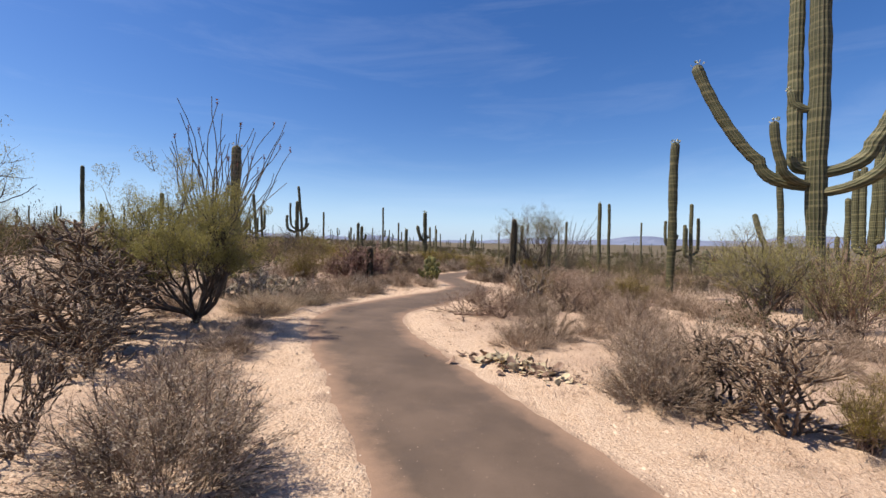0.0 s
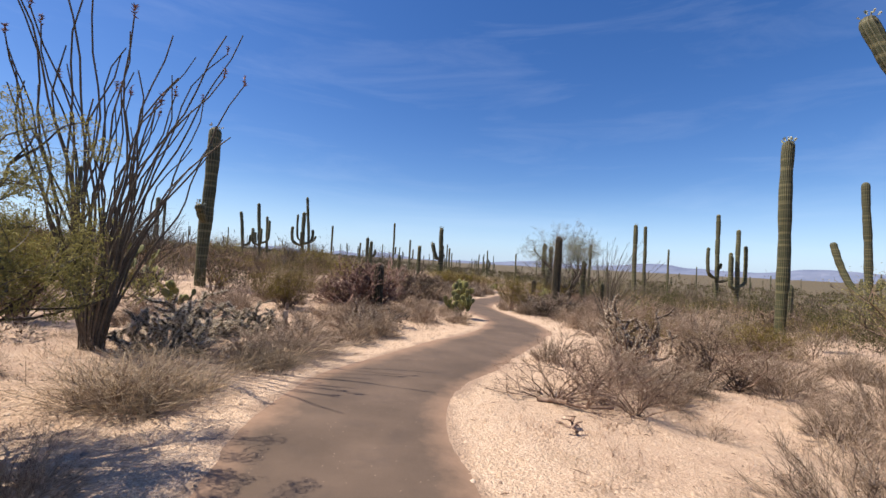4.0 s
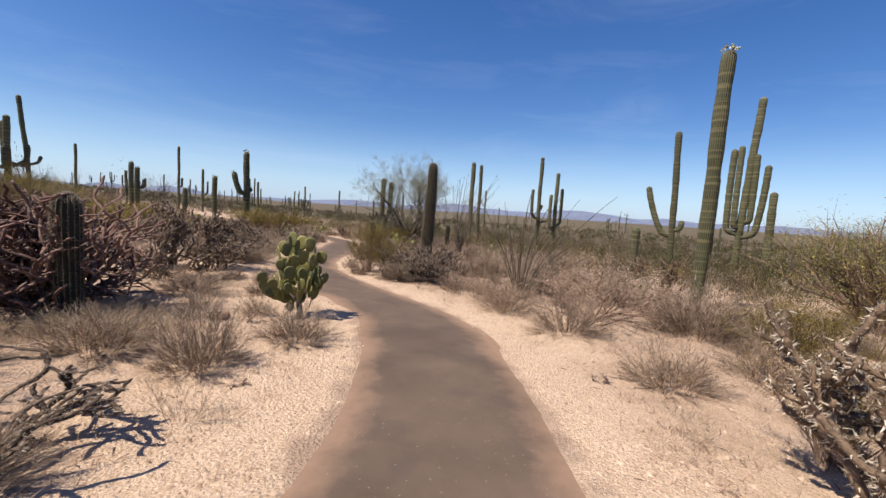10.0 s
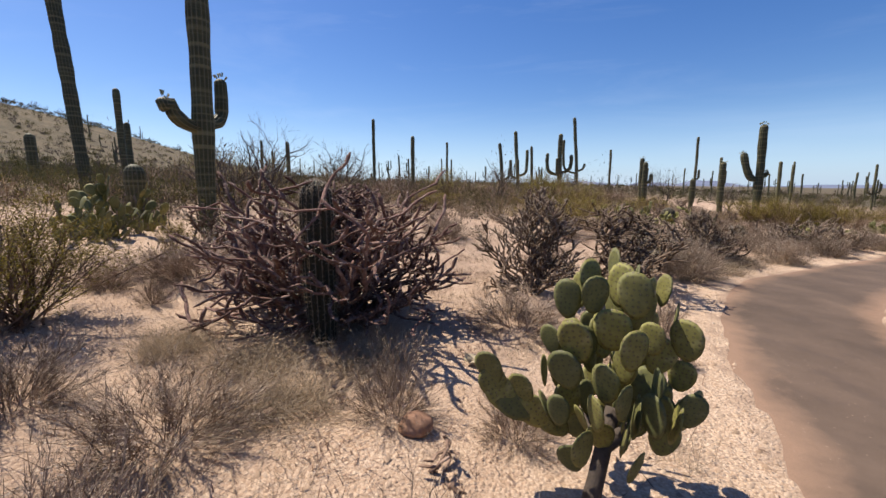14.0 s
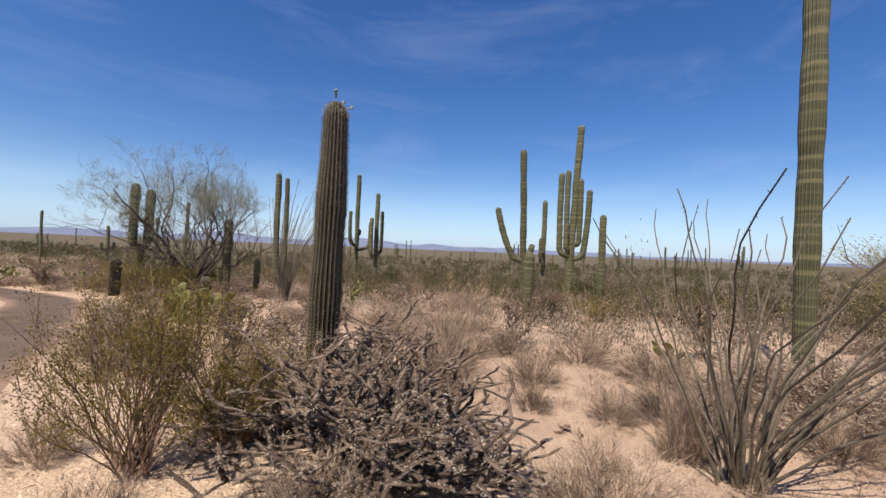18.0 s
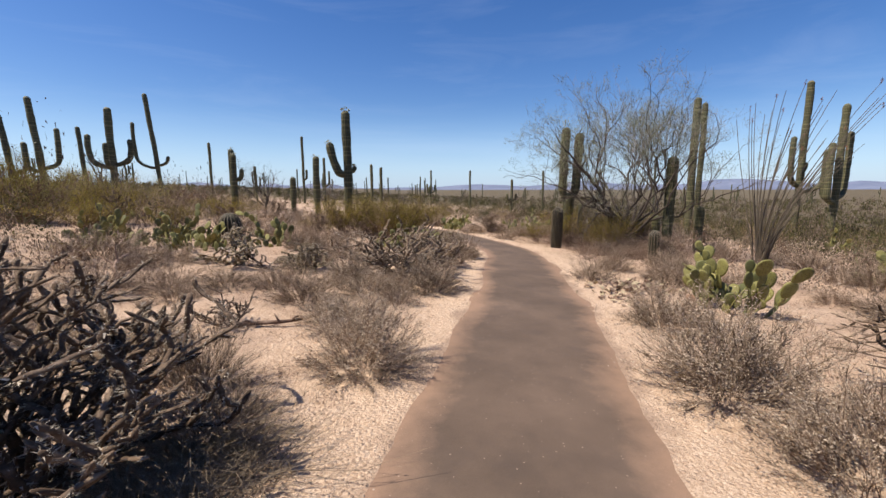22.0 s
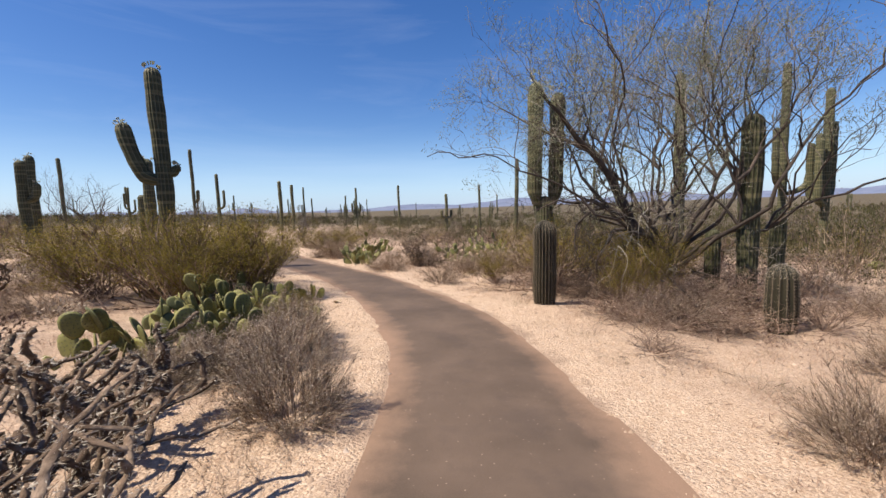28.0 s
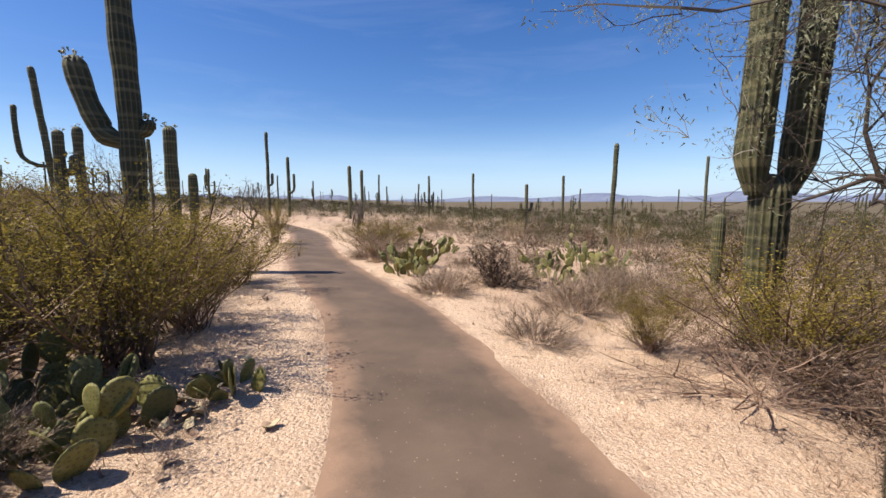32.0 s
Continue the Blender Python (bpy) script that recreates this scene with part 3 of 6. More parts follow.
def twig(b, p, way, length, r, bend=0.25, steps=3, sides=3, drop=0.0):
    pts, q, d = [p], p, way.normalized()
    for i in range(steps):
        d = (d + rand_dir() * bend + Vector((0, 0, -drop))).normalized()
        q = q + d * (length / steps)
        pts.append(q)
    b.tube(pts, [r * (1 - 0.75 * i / steps) for i in range(steps + 1)], sides, False)
    return pts, d


def bursage_build(seed, stems, twigs, per, size=1.0):
    """A low dome of fine grey twigs with small pale leaves; one metre wide and high."""
    random.seed(seed)
    wood, green = Builder(), Builder()
    for _ in range(stems):
        d = rand_dir(0.02, 1.0)
        reach = Vector((d.x * 0.5, d.y * 0.5, d.z * 0.95)) * random.uniform(0.55, 1.06)
        root = Vector((d.x * 0.5, d.y * 0.5, 0)) * random.uniform(0.05, 0.5) + Vector((0, 0, -0.02))
        pts, q, way = [root], root, (reach - root).normalized()
        for _ in range(4):
            way = (way + rand_dir() * 0.16).normalized()
            q = q + way * ((reach - root).length / 4)
            pts.append(q)
        wood.ribbon(pts, 0.0031)
        for _ in range(twigs):
            i = random.randint(1, 3)
            p = pts[i].lerp(pts[i + 1], random.random())
            way = (reach.normalized() + rand_dir() * 0.55 + Vector((0, 0, 0.25))).normalized()
            end = p + way * random.uniform(0.07, 0.20)
            wood.ribbon([p, end], 0.0017)
            for _ in range(per):
                green.leaf(p.lerp(end, random.uniform(0.3, 1.05)) + rand_dir() * 0.02, rand_dir(-0.2, 1), random.uniform(0.007, 0.015) * size, 0.6)
    return wood, green


def bursage_shape(seed, stems=110, twigs=24, per=3, size=1.0):
    wood, green = bursage_build(seed, stems, twigs, per, size)
    return wood.mesh("wood", GREY_TWIG), green.mesh("foliage", GREY_LEAF)


def creosote_build(seed, stems, leaves, twigs=8):
    """An open vase of upright stems with small leaves towards the tips; one metre wide and high."""
    random.seed(seed)
    wood, green = Builder(), Builder()
    ends = []
    for _ in range(stems):
        a, out = random.uniform(0, 6.28), random.uniform(0.08, 0.48)
        tip = Vector((out * math.cos(a), out * math.sin(a), random.uniform(0.5, 1.0) * (1.05 - 0.5 * out)))
        root = Vector((random.uniform(-0.08, 0.08), random.uniform(-0.08, 0.08), -0.02))
        pts, _w = twig(wood, root, tip - root, (tip - root).length, 0.0055, 0.14, 5)
        for _ in range(twigs):
            i = random.choice((1, 2, 3, 3, 4, 4))
            p = pts[i].lerp(pts[i + 1], random.random())
            way = (tip.normalized() + rand_dir() * 0.55 + Vector((0, 0, 0.2))).normalized()
            length = random.uniform(0.10, 0.28)
            end = p + way * length
            wood.ribbon([p, end], 0.0022)
            ends += [p.lerp(end, 0.5), p.lerp(end, 0.8), end]
    for _ in range(leaves):
        p = random.choice(ends)
        green.leaf(p + rand_dir() * 0.04, rand_dir(-0.1, 1), random.uniform(0.007, 0.014), 0.6)
    return wood, green


def creosote_shape(seed, wood_material, leaf_material, stems=56, leaves=13000):
    wood, green = creosote_build(seed, stems, leaves, 10)
    return wood.mesh("wood", wood_material), green.mesh("foliage", leaf_material)


def bare_shape(seed, stems=16):
    """A leafless shrub of forking purplish-brown branches; one metre wide and high."""
    random.seed(seed)
    wood = Builder()

    def grow(p, d, length, r, level):
        pts, w = twig(wood, p, d, length, r, 0.20, 3, 4 if level > 2 else 3)
        if level == 0:
            return
        for _ in range(3 if level > 1 else 2):
            q = pts[random.randint(1, 3)]
            side = (w + rand_dir(-0.4, 0.8) * 0.95).normalized()
            if abs(q.x) < 0.5 and abs(q.y) < 0.5 and q.z < 0.95:
                grow(q, side, length * random.uniform(0.55, 0.8), r * 0.55, level - 1)
    for _ in range(stems):
        d = rand_dir(0.15, 0.95)
        grow(Vector((0, 0, -0.02)), d, random.uniform(0.30, 0.46), 0.0090, 4)
    dry = Builder()
    for _ in range(500):
        v = random.choice(wood.v)
        dry.leaf(v, rand_dir(), random.uniform(0.010, 0.022), 0.5)
    return wood.mesh("wood", BROWN_TWIG), dry.mesh("foliage", GREY_LEAF)


def straw_build(seed, blades):
    random.seed(seed)
    b, heads = Builder(), Builder()
    for _ in range(blades):
        d = rand_dir(0.25, 1)
        root = Vector((random.uniform(-0.35, 0.35), random.uniform(-0.35, 0.35), -0.02))
        long = random.uniform(0.35, 1.0)
        way = Vector((d.x * 0.5, d.y * 0.5, d.z)).normalized()
        mid = root + way * long * 0.55
        end = mid + (way + rand_dir() * 0.5 + Vector((0, 0, -0.2))).normalized() * long * 0.45
        b.ribbon([root, mid, end], 0.0032)
        if random.random() < 0.4:
            heads.leaf(end, way, 0.03, 0.3)
    return b, heads


def straw_shape(seed, blades=1000):
    b, heads = straw_build(seed, blades)
    return b.mesh("tuft", STRAW), heads.mesh("chaff", GREY_LEAF)


def cholla_build(seed, count, r=0.012, joint=0.08, rise=0.3, stems=9, spines=9, sides=5, fork=0.75):
    """Short stout joints that fork again and again like antlers; the whole is one metre wide and high."""
    random.seed(seed)
    body, spine = Builder(), Builder()
    ends = []
    for i in range(stems):
        a = 2.4 * i
        u = ((i * 0.618) % 1.0) ** 0.65
        goal = Vector((0.5 * math.cos(a) * math.sin(1.5 * u), 0.5 * math.sin(a) * math.sin(1.5 * u), math.cos(1.5 * u))) * random.uniform(0.75, 1.0)
        p, rr = Vector((0.03 * math.cos(a), 0.03 * math.sin(a), -0.03)), r * 1.5
        while (goal - p).length > joint * 0.7:
            d = ((goal - p).normalized() + rand_dir() * 0.45).normalized()
            end = p + d * joint * random.uniform(0.9, 1.5)
            end.z = max(end.z, 0.012)
            body.tube([p, p.lerp(end, 0.35), p.lerp(end, 0.75), end + d * rr * 0.3], [rr * 0.85, rr * 1.05, rr, rr * 0.6], sides)
            for _ in range(random.choice((1, 2, 2))):
                ends.append((end, (d + rand_dir() * 1.1 + Vector((0, 0, rise))).normalized(), rr * 0.9, 1))
            p, rr = end, max(r, rr * 0.93)
    made = 0
    while ends and made < count:
        p, d, rr, level = ends.pop(max(random.sample(range(len(ends)), min(2, len(ends))), key=lambda k: ends[k][0].length))
        length = joint * random.uniform(0.7, 1.3) * (1.5 if level == 0 else 1.0)
        end = p + d * length
        if end.z < 0.012:
            end.z = 0.012 + 0.03 * random.random()
        if (end.x ** 2 + end.y ** 2) / 0.25 + end.z ** 2 > random.uniform(0.8, 1.1):
            end = p.lerp(end, 0.5)
            kids = 0
        else:
            kids = random.choice((1, 2, 2, 3))
        mid = p.lerp(end, 0.5) + rand_dir() * joint * 0.07
        body.tube([p, p.lerp(mid, 0.6), mid.lerp(end, 0.6), end + d * rr * 0.4], [rr * 0.75, rr * 1.08, rr * 1.0, rr * 0.4], sides)
        for _ in range(spines):
            w = (rand_dir() - d * 0.2).normalized()
            spine.leaf(p.lerp(end, random.random()) + w * rr * 0.85, w, random.uniform(1.0, 2.4) * r, 0.15)
        made += 1
        for _ in range(kids):
            way = (d + rand_dir() * fork + Vector((0, 0, rise)) + Vector((end.x, end.y, 0)) * 0.5).normalized()
            start = end if random.random() < 0.7 else mid
            ends.append((start, way, max(r * 0.85, rr * 0.9), level + 1))
    return body, spine


def cholla_shape(seed, count, r=0.012, joint=0.08, rise=0.3, material=None, spines=9, stems=9, fork=0.75):
    body, spine = cholla_build(seed, count, r, joint, rise, stems, spines, 4 if count > 800 else 5, fork)
    return body.mesh("joints", material or CHOLLA, True), spine.mesh("spines", SPINE)


def sprawl_shape(seed, material, stems=17, r=0.0110, up=0.10, spines=7, low=0.05, high=0.8):
    """Long winding knobbly arms that spread over the ground and turn up at their tips; one metre wide and high."""
    random.seed(seed)
    body, spine = Builder(), Builder()

    def arm(p, d, count, step, thick, level):
        pts, radii = [p], [thick * 0.8]
        for i in range(count):
            d = (d + rand_dir() * 0.42 + Vector((0, 0, up * (0.3 + i / count)))).normalized()
            q = pts[-1] + d * step * random.uniform(0.8, 1.2)
            q.z = max(q.z, 0.015)
            if (q.x ** 2 + q.y ** 2) > 0.27 or q.z > 1.0:
                break
            start = pts[-1]
            pts += [start.lerp(q, 0.5) + rand_dir() * thick * 0.35, q]
            radii += [thick * random.uniform(1.0, 1.25), thick * random.uniform(0.66, 0.95)]
            for _ in range(spines):
                w = rand_dir()
                spine.leaf(start.lerp(q, random.random()) + w * thick * 0.85, w, random.uniform(0.9, 2.3) * thick, 0.26)
            if level and i > 0 and random.random() < (0.62 if level > 1 else 0.45):
                arm(q, (d + rand_dir() * 1.0).normalized(), random.randint(2, 5), step * 0.9, thick * 0.88, level - 1)
        if len(pts) > 1:
            radii[-1] *= 0.6
            body.tube(pts, radii, 5)
    for i in range(stems):
        a, rise = 2.4 * i, random.uniform(low, high)
        arm(Vector((0.05 * math.cos(a), 0.05 * math.sin(a), 0.01)), Vector((math.cos(a), math.sin(a), rise)), random.randint(6, 11), 0.062, r * 1.2, 2)
    return body.mesh("joints", material, True), spine.mesh("spines", SPINE)


SHAPES = {}


def make_shapes():
    SHAPES["bursage"] = [bursage_shape(s, 110 + 14 * (s % 3), 30, 1) for s in range(11, 17)]
    SHAPES["leafy"] = [bursage_shape(s, 130, 34, 3, 1.25) for s in range(111, 114)]
    SHAPES["creosote"] = [creosote_shape(s, BROWN_TWIG, CREO_LEAF, 56, 22000) for s in range(21, 25)]
    SHAPES["verde"] = [creosote_shape(s, BROWN_TWIG, VERDE_LEAF, 60, 9000) for s in range(31, 33)]
    SHAPES["bare"] = [bare_shape(s) for s in range(41, 45)]
    SHAPES["straw"] = [straw_shape(s) for s in range(51, 54)]
    SHAPES["cholla"] = [cholla_shape(s, 360, 0.0110, 0.085, 0.32, spines=14, stems=14) for s in range(61, 65)]
    SHAPES["stag"] = [cholla_shape(s, 560, 0.0076, 0.074, 0.38, spines=20, stems=17) for s in range(101, 104)]
    SHAPES["thicket"] = [cholla_shape(s, 720, 0.0068, 0.062, 0.12, spines=8, stems=28) for s in range(66, 69)]
    SHAPES["red"] = [cholla_shape(s, 1700, 0.0070, 0.052, 0.02, RED_CHOLLA, 4, 46, 0.85) for s in range(71, 73)]
    SHAPES["chain"] = [cholla_shape(s, 230, 0.017, 0.080, -0.45, PALE_CHOLLA, 26, 12) for s in range(81, 83)]
    SHAPES["wide_sprawl"] = [sprawl_shape(s, DARK_CHOLLA, 40, 0.0058, 0.17, 24, 0.02, 1.4) for s in range(135, 137)]
    SHAPES["sprawl"] = [sprawl_shape(s, DARK_CHOLLA, 10, spines=14) for s in range(131, 134)]
    SHAPES["red_sprawl"] = [sprawl_shape(s, RED_CHOLLA, 50, 0.0066, 0.22, 6, 0.3, 3.2) for s in range(151, 153)]
    SHAPES["tan_sprawl"] = [sprawl_shape(s, PALE_CHOLLA, 14, 0.0180, 0.16, 50, 0.1, 1.0) for s in range(161, 164)]
    SHAPES["broad_stag"] = [sprawl_shape(s, CHOLLA, 26, 0.0082, 0.34, 16, 0.15, 2.0) for s in range(171, 174)]
    SHAPES["antler"] = [sprawl_shape(s, CHOLLA, 9, 0.0165, 0.36, 14, 0.3, 1.8) for s in range(141, 143)]
    SHAPES["open"] = [creosote_shape(s, BROWN_TWIG, CREO_LEAF, 32, 8500) for s in range(25, 28)]
    random.seed(5)


LOOK = {"bursage": ("bursage_shrub", "shrub", "low grey bursage shrub with fine dry twigs", ("wood", "foliage")),
        "leafy": ("bursage_shrub", "shrub", "grey bursage shrub thick with small pale leaves", ("wood", "foliage")),
        "creosote": ("creosote_bush", "bush", "olive-green creosote bush with slim grey stems", ("wood", "foliage")),
        "verde": ("palo_verde_shrub", "bush", "yellow-green palo verde shrub with fine leaves", ("wood", "foliage")),
        "bare": ("bare_shrub", "shrub", "leafless shrub of forking purplish-brown branches", ("wood", "foliage")),
        "straw": ("dry_grass_clump", "grass", "clump of dry straw-coloured grass", ("tuft", "chaff")),
        "cholla": ("cholla_cactus", "cactus", "grey-brown tangled staghorn cholla cactus", ("joint_tangle", "spine_cover")),
        "thicket": ("cholla_cactus", "cactus", "broad grey-brown thicket of tangled cholla cactus", ("joint_tangle", "spine_cover")),
        "stag": ("cholla_cactus", "cactus", "staghorn cholla cactus with thick upturned spiny joints", ("joint_tangle", "spine_cover")),
        "broad_stag": ("cholla_cactus", "cactus", "broad staghorn cholla cactus with upturned spiny arms", ("joint_tangle", "spine_cover")),
        "antler": ("cholla_cactus", "cactus", "open staghorn cholla cactus with pale-spined upright joints", ("joint_tangle", "spine_cover")),
        "sprawl": ("cholla_cactus", "cactus", "sprawling old cholla cactus with long winding dark arms", ("joint_tangle", "spine_cover")),
        "red_sprawl": ("cholla_cactus", "cactus", "large mound of reddish-brown cholla cactus with spreading arms", ("joint_tangle", "spine_cover")),
        "tan_sprawl": ("cholla_cactus", "cactus", "low cholla cactus with thick tan pale-spined arms", ("joint_tangle", "spine_cover")),
        "wide_sprawl": ("cholla_cactus", "cactus", "broad sprawling old cholla cactus with winding spiny arms", ("joint_tangle", "spine_cover")),
        "open": ("creosote_bush", "bush", "open wispy creosote bush with yellow-green leaves", ("wood", "foliage")),
        "red": ("cholla_cactus", "cactus", "large reddish-brown mound of tangled cholla cactus", ("joint_tangle", "spine_cover")),
        "chain": ("cholla_cactus", "cactus", "small cholla cactus with drooping fruit chains", ("joint_tangle", "spine_cover"))}
TURN = [0]
STANDING = []


def grow(kind, x, y, w, h, label=""):
    """A shrub of one of the shared shapes, w metres wide and h high."""
    TURN[0] += 1
    kind = "thicket" if kind == "cholla" and w > 1.25 else kind
    STANDING.append((x, y, w))
    name, category, words, names = LOOK[kind]
    ob = tagged(holder(name, x, y, land(x, y) - 0.01, w, h, TURN[0] * 2.4), label or words, category, "plants of the desert scrub")
    shape = SHAPES[kind][TURN[0] % len(SHAPES[kind])]
    for part_name, me in zip(names, shape if isinstance(shape, tuple) else (shape,)):
        piece = part(part_name, me, ob)
        if part_name == "chaff":
            piece["kind"] = "stuff"
    return ob


# ---- prickly pears ----
PADS = []


def pad_shape(seed):
    """One flat egg-shaped pad with dots of spines, 0.2 m long, standing on its narrow foot."""
    random.seed(seed)
    verts, faces = [], []
    rings, sides = 6, 16
    for side in (1, -1):
        for j in range(rings):
            u = j / (rings - 1)
            for k in range(sides):
                a = 2 * math.pi * k / sides
                egg = 1 + 0.18 * math.sin(a)
                x, z = 0.080 * egg * u * math.cos(a), 0.118 * u * math.sin(a)
                verts.append((x, side * 0.0085 * math.sqrt(max(0, 1 - u * u)) * (1.2 if j < rings - 1 else 0) + 0.02 * x * x * 30, z + 0.112))
    for s in range(2):
        o = s * rings * sides
        for j in range(rings - 1):
            for k in range(sides):
                a, b = o + j * sides + k, o + j * sides + (k + 1) % sides
                faces.append((a, b, b + sides, a + sides) if s else (a, a + sides, b + sides, b))
    me = bpy.data.meshes.new("pad")
    me.from_pydata(verts, [], faces)
    me.materials.append(PAD)
    bm = bmesh.new()
    bm.from_mesh(me)
    bmesh.ops.remove_doubles(bm, verts=bm.verts, dist=0.0004)
    bm.to_mesh(me)
    bm.free()
    me.shade_smooth()
    return me


def prickly_pear(x, y, w, h, label="", pads=0, size=1.0, seed=0, front=0.6):
    """Pads that stand on one another; each pad is a part."""
    if not PADS:
        PADS.extend(pad_shape(s) for s in (3, 4, 5))
    random.seed(seed or int(x * 97 + y * 31) % 9973)
    ob = tagged(holder("prickly_pear", x, y, land(x, y) - 0.02, turn=random.uniform(0, 6)), label or "prickly pear cactus with flat green pads", "cactus", "prickly pears by the path")
    count = pads or int(min(60, max(10, 26 * w * h + 8)))
    STANDING.append((x, y, w))
    stand = []
    for i in range(max(3, int(4 + 6 * w))):
        a, r = 2.4 * i, 0.34 * w * math.sqrt((i + 0.3) / (4 + 6 * w))
        stand.append((Vector((r * math.cos(a), r * math.sin(a), -0.03)), Vector((0.45 * math.cos(a), 0.45 * math.sin(a), 1)) + rand_dir() * 0.25, 0))
    made = 0
    while stand and made < count:
        p, d, level = stand.pop(0 if random.random() < front else -1)
        s = random.uniform(0.7, 1.15) * size * (1.15 if level == 0 else 1.0)
        spin = random.uniform(0, 6.28)
        up = d.normalized()
        m = up.to_track_quat("Z", "Y").to_matrix().to_4x4() @ Matrix.Rotation(spin, 4, "Z")
        part("pad", PADS[made % 3], ob, "", Matrix.Translation(p) @ m @ Matrix.Diagonal((s * random.uniform(0.9, 1.1), s, s, 1)))
        made += 1
        plane = m.to_3x3()
        for _ in range(random.choice((2, 2, 3, 3))):
            a = random.uniform(-1.1, 1.1)
            q = p + plane @ Vector((0.078 * s * math.sin(a), 0, (0.105 + 0.105 * math.cos(a)) * s))
            if q.z < h - 0.18 and math.hypot(q.x, q.y) < 0.55 * w:
                side = (up * 0.5 + plane @ Vector((math.sin(a), 0, math.cos(a))) * 0.5 + Vector((q.x, q.y, 0)) * (0.7 / w) + Vector((0, 0, 0.55)) + rand_dir() * 0.4).normalized()
                stand.append((q, side, level + 1))
    return ob


def great_prickly_pear(x, y):
    """The broad clump beside the path: a woody foot, tiers of upright pads and one low side arm."""
    random.seed(21)
    ob = tagged(holder("prickly_pear", x, y, land(x, y) - 0.02), "large prickly pear cactus leaning over the path edge", "cactus", "prickly pears by the path")
    STANDING.append((x, y, 1.1))
    foot = Builder()
    foot.tube([Vector((0, -0.28, -0.05)), Vector((0.01, -0.20, 0.14)), Vector((0, -0.06, 0.30)), Vector((0, 0.02, 0.42))], [0.046, 0.040, 0.04, 0.035], 9)
    foot.tube([Vector((0, -0.08, 0.27)), Vector((0.12, 0.02, 0.38))], [0.045, 0.03], 7)
    foot.tube([Vector((0, -0.08, 0.27)), Vector((-0.14, 0.0, 0.36))], [0.045, 0.03], 7)
    part("stem", foot.mesh("stem", DARK_BARK, True), ob, "woody brown foot")

    def pad_at(p, up, face, size):
        up = up.normalized()
        side = up.cross(face).normalized()
        m = Matrix((side, up.cross(side) * -1, up)).transposed().to_4x4()
        part("pad", PADS[random.randint(0, 2)], ob, "", Matrix.Translation(p) @ m @ Matrix.Diagonal((size * random.uniform(0.95, 1.15), size, size, 1)))

    for tier, (z, count, reach, tilt) in enumerate(((0.24, 9, 0.22, 0.42), (0.38, 13, 0.30, 0.42), (0.46, 17, 0.33, 0.30), (0.60, 18, 0.34, 0.22), (0.76, 16, 0.32, 0.18), (0.95, 11, 0.25, 0.12))):
        for k in range(count):
            a = 2.4 * k + tier
            r = reach * math.sqrt((k + 0.5) / count)
            out = Vector((math.cos(a), math.sin(a), 0))
            p = out * r + Vector((0, 0, z + random.uniform(-0.05, 0.09) - 0.08 * (r / reach) ** 2))
            up = Vector((0, 0, 1)) + out * tilt * random.uniform(0.4, 1.2) + rand_dir() * 0.12
            pad_at(p, up, rand_dir(-0.25, 0.25) + Vector((0.35, -0.75, 0)) * random.choice((0, 0, 1)), random.uniform(0.66, 0.98))
    left, front = Vector((-0.77, -0.62, 0)), Vector((0.62, -0.77, 0))
    p = left * 0.22 + Vector((0, 0, 0.28))
    for k in range(5):
        up = left * (0.72 - 0.05 * k) + Vector((0, 0, 0.45 + 0.12 * k)) + rand_dir() * 0.15
        pad_at(p, up, front + rand_dir() * 0.3, random.uniform(0.78, 0.95))
        if k in (1, 3):
            pad_at(p + up.normalized() * 0.17, Vector((0, 0, 1)) + left * 0.2 + rand_dir() * 0.2, front + rand_dir() * 0.6, random.uniform(0.65, 0.85))
        p = p + up.normalized() * 0.125 - Vector((0, 0, 0.045))
    return ob


# ---- ocotillos ----


def ocotillo(x, y, w, h, canes=30, lean=(0.0, 0.0), flowers=False, thick=0.0155):
    random.seed(int(x * 71 + y * 13) % 9973)
    ob = tagged(holder("ocotillo", x, y, land(x, y) - 0.03), "ocotillo with many long thorny wand-like canes", "shrub", "ocotillos by the path")
    for i in range(canes):
        a = 2.4 * i
        out = 0.5 * w * math.sqrt((i + 0.5) / canes)
        tall = h * random.uniform(0.62, 1.0)
        b = Builder()
        pts, rad = [], []
        for k in range(14):
            u = k / 13
            push = out * u ** 1.4 + 0.04 + 0.08 * w * 0.5 * ((i * 0.37) % 1)
            sway = 0.11 * u * math.sin(5 * u + i) + 0.035 * u * math.sin(17 * u + 2.3 * i)
            pts.append(Vector((push * math.cos(a) + sway + lean[0] * u * u, push * math.sin(a) + sway + lean[1] * u * u, tall * u + 0.02 * math.sin(9 * u + i))))
            rad.append(thick * (1 - 0.62 * u))
        b.tube(pts, rad, 5)
        for _ in range(90):
            k = random.randint(0, 12)
            p = pts[k].lerp(pts[k + 1], random.random())
            b.leaf(p, (rand_dir() + Vector((0, 0, 0.2))).normalized(), random.uniform(0.012, 0.028), 0.30)
        cane = part("cane", b.mesh("cane", CANE), ob)
        if flowers and i % 3 == 0:
            f = Builder()
            for _ in range(26):
                f.leaf(pts[-1] + Vector((0, 0, random.uniform(-0.02, 0.10))), rand_dir(0, 1), 0.045, 0.4)
            part("flower_spike", f.mesh("flower_spike", FLOWER), cane, "faded reddish flower spike")
    return ob


# ---- trees ----


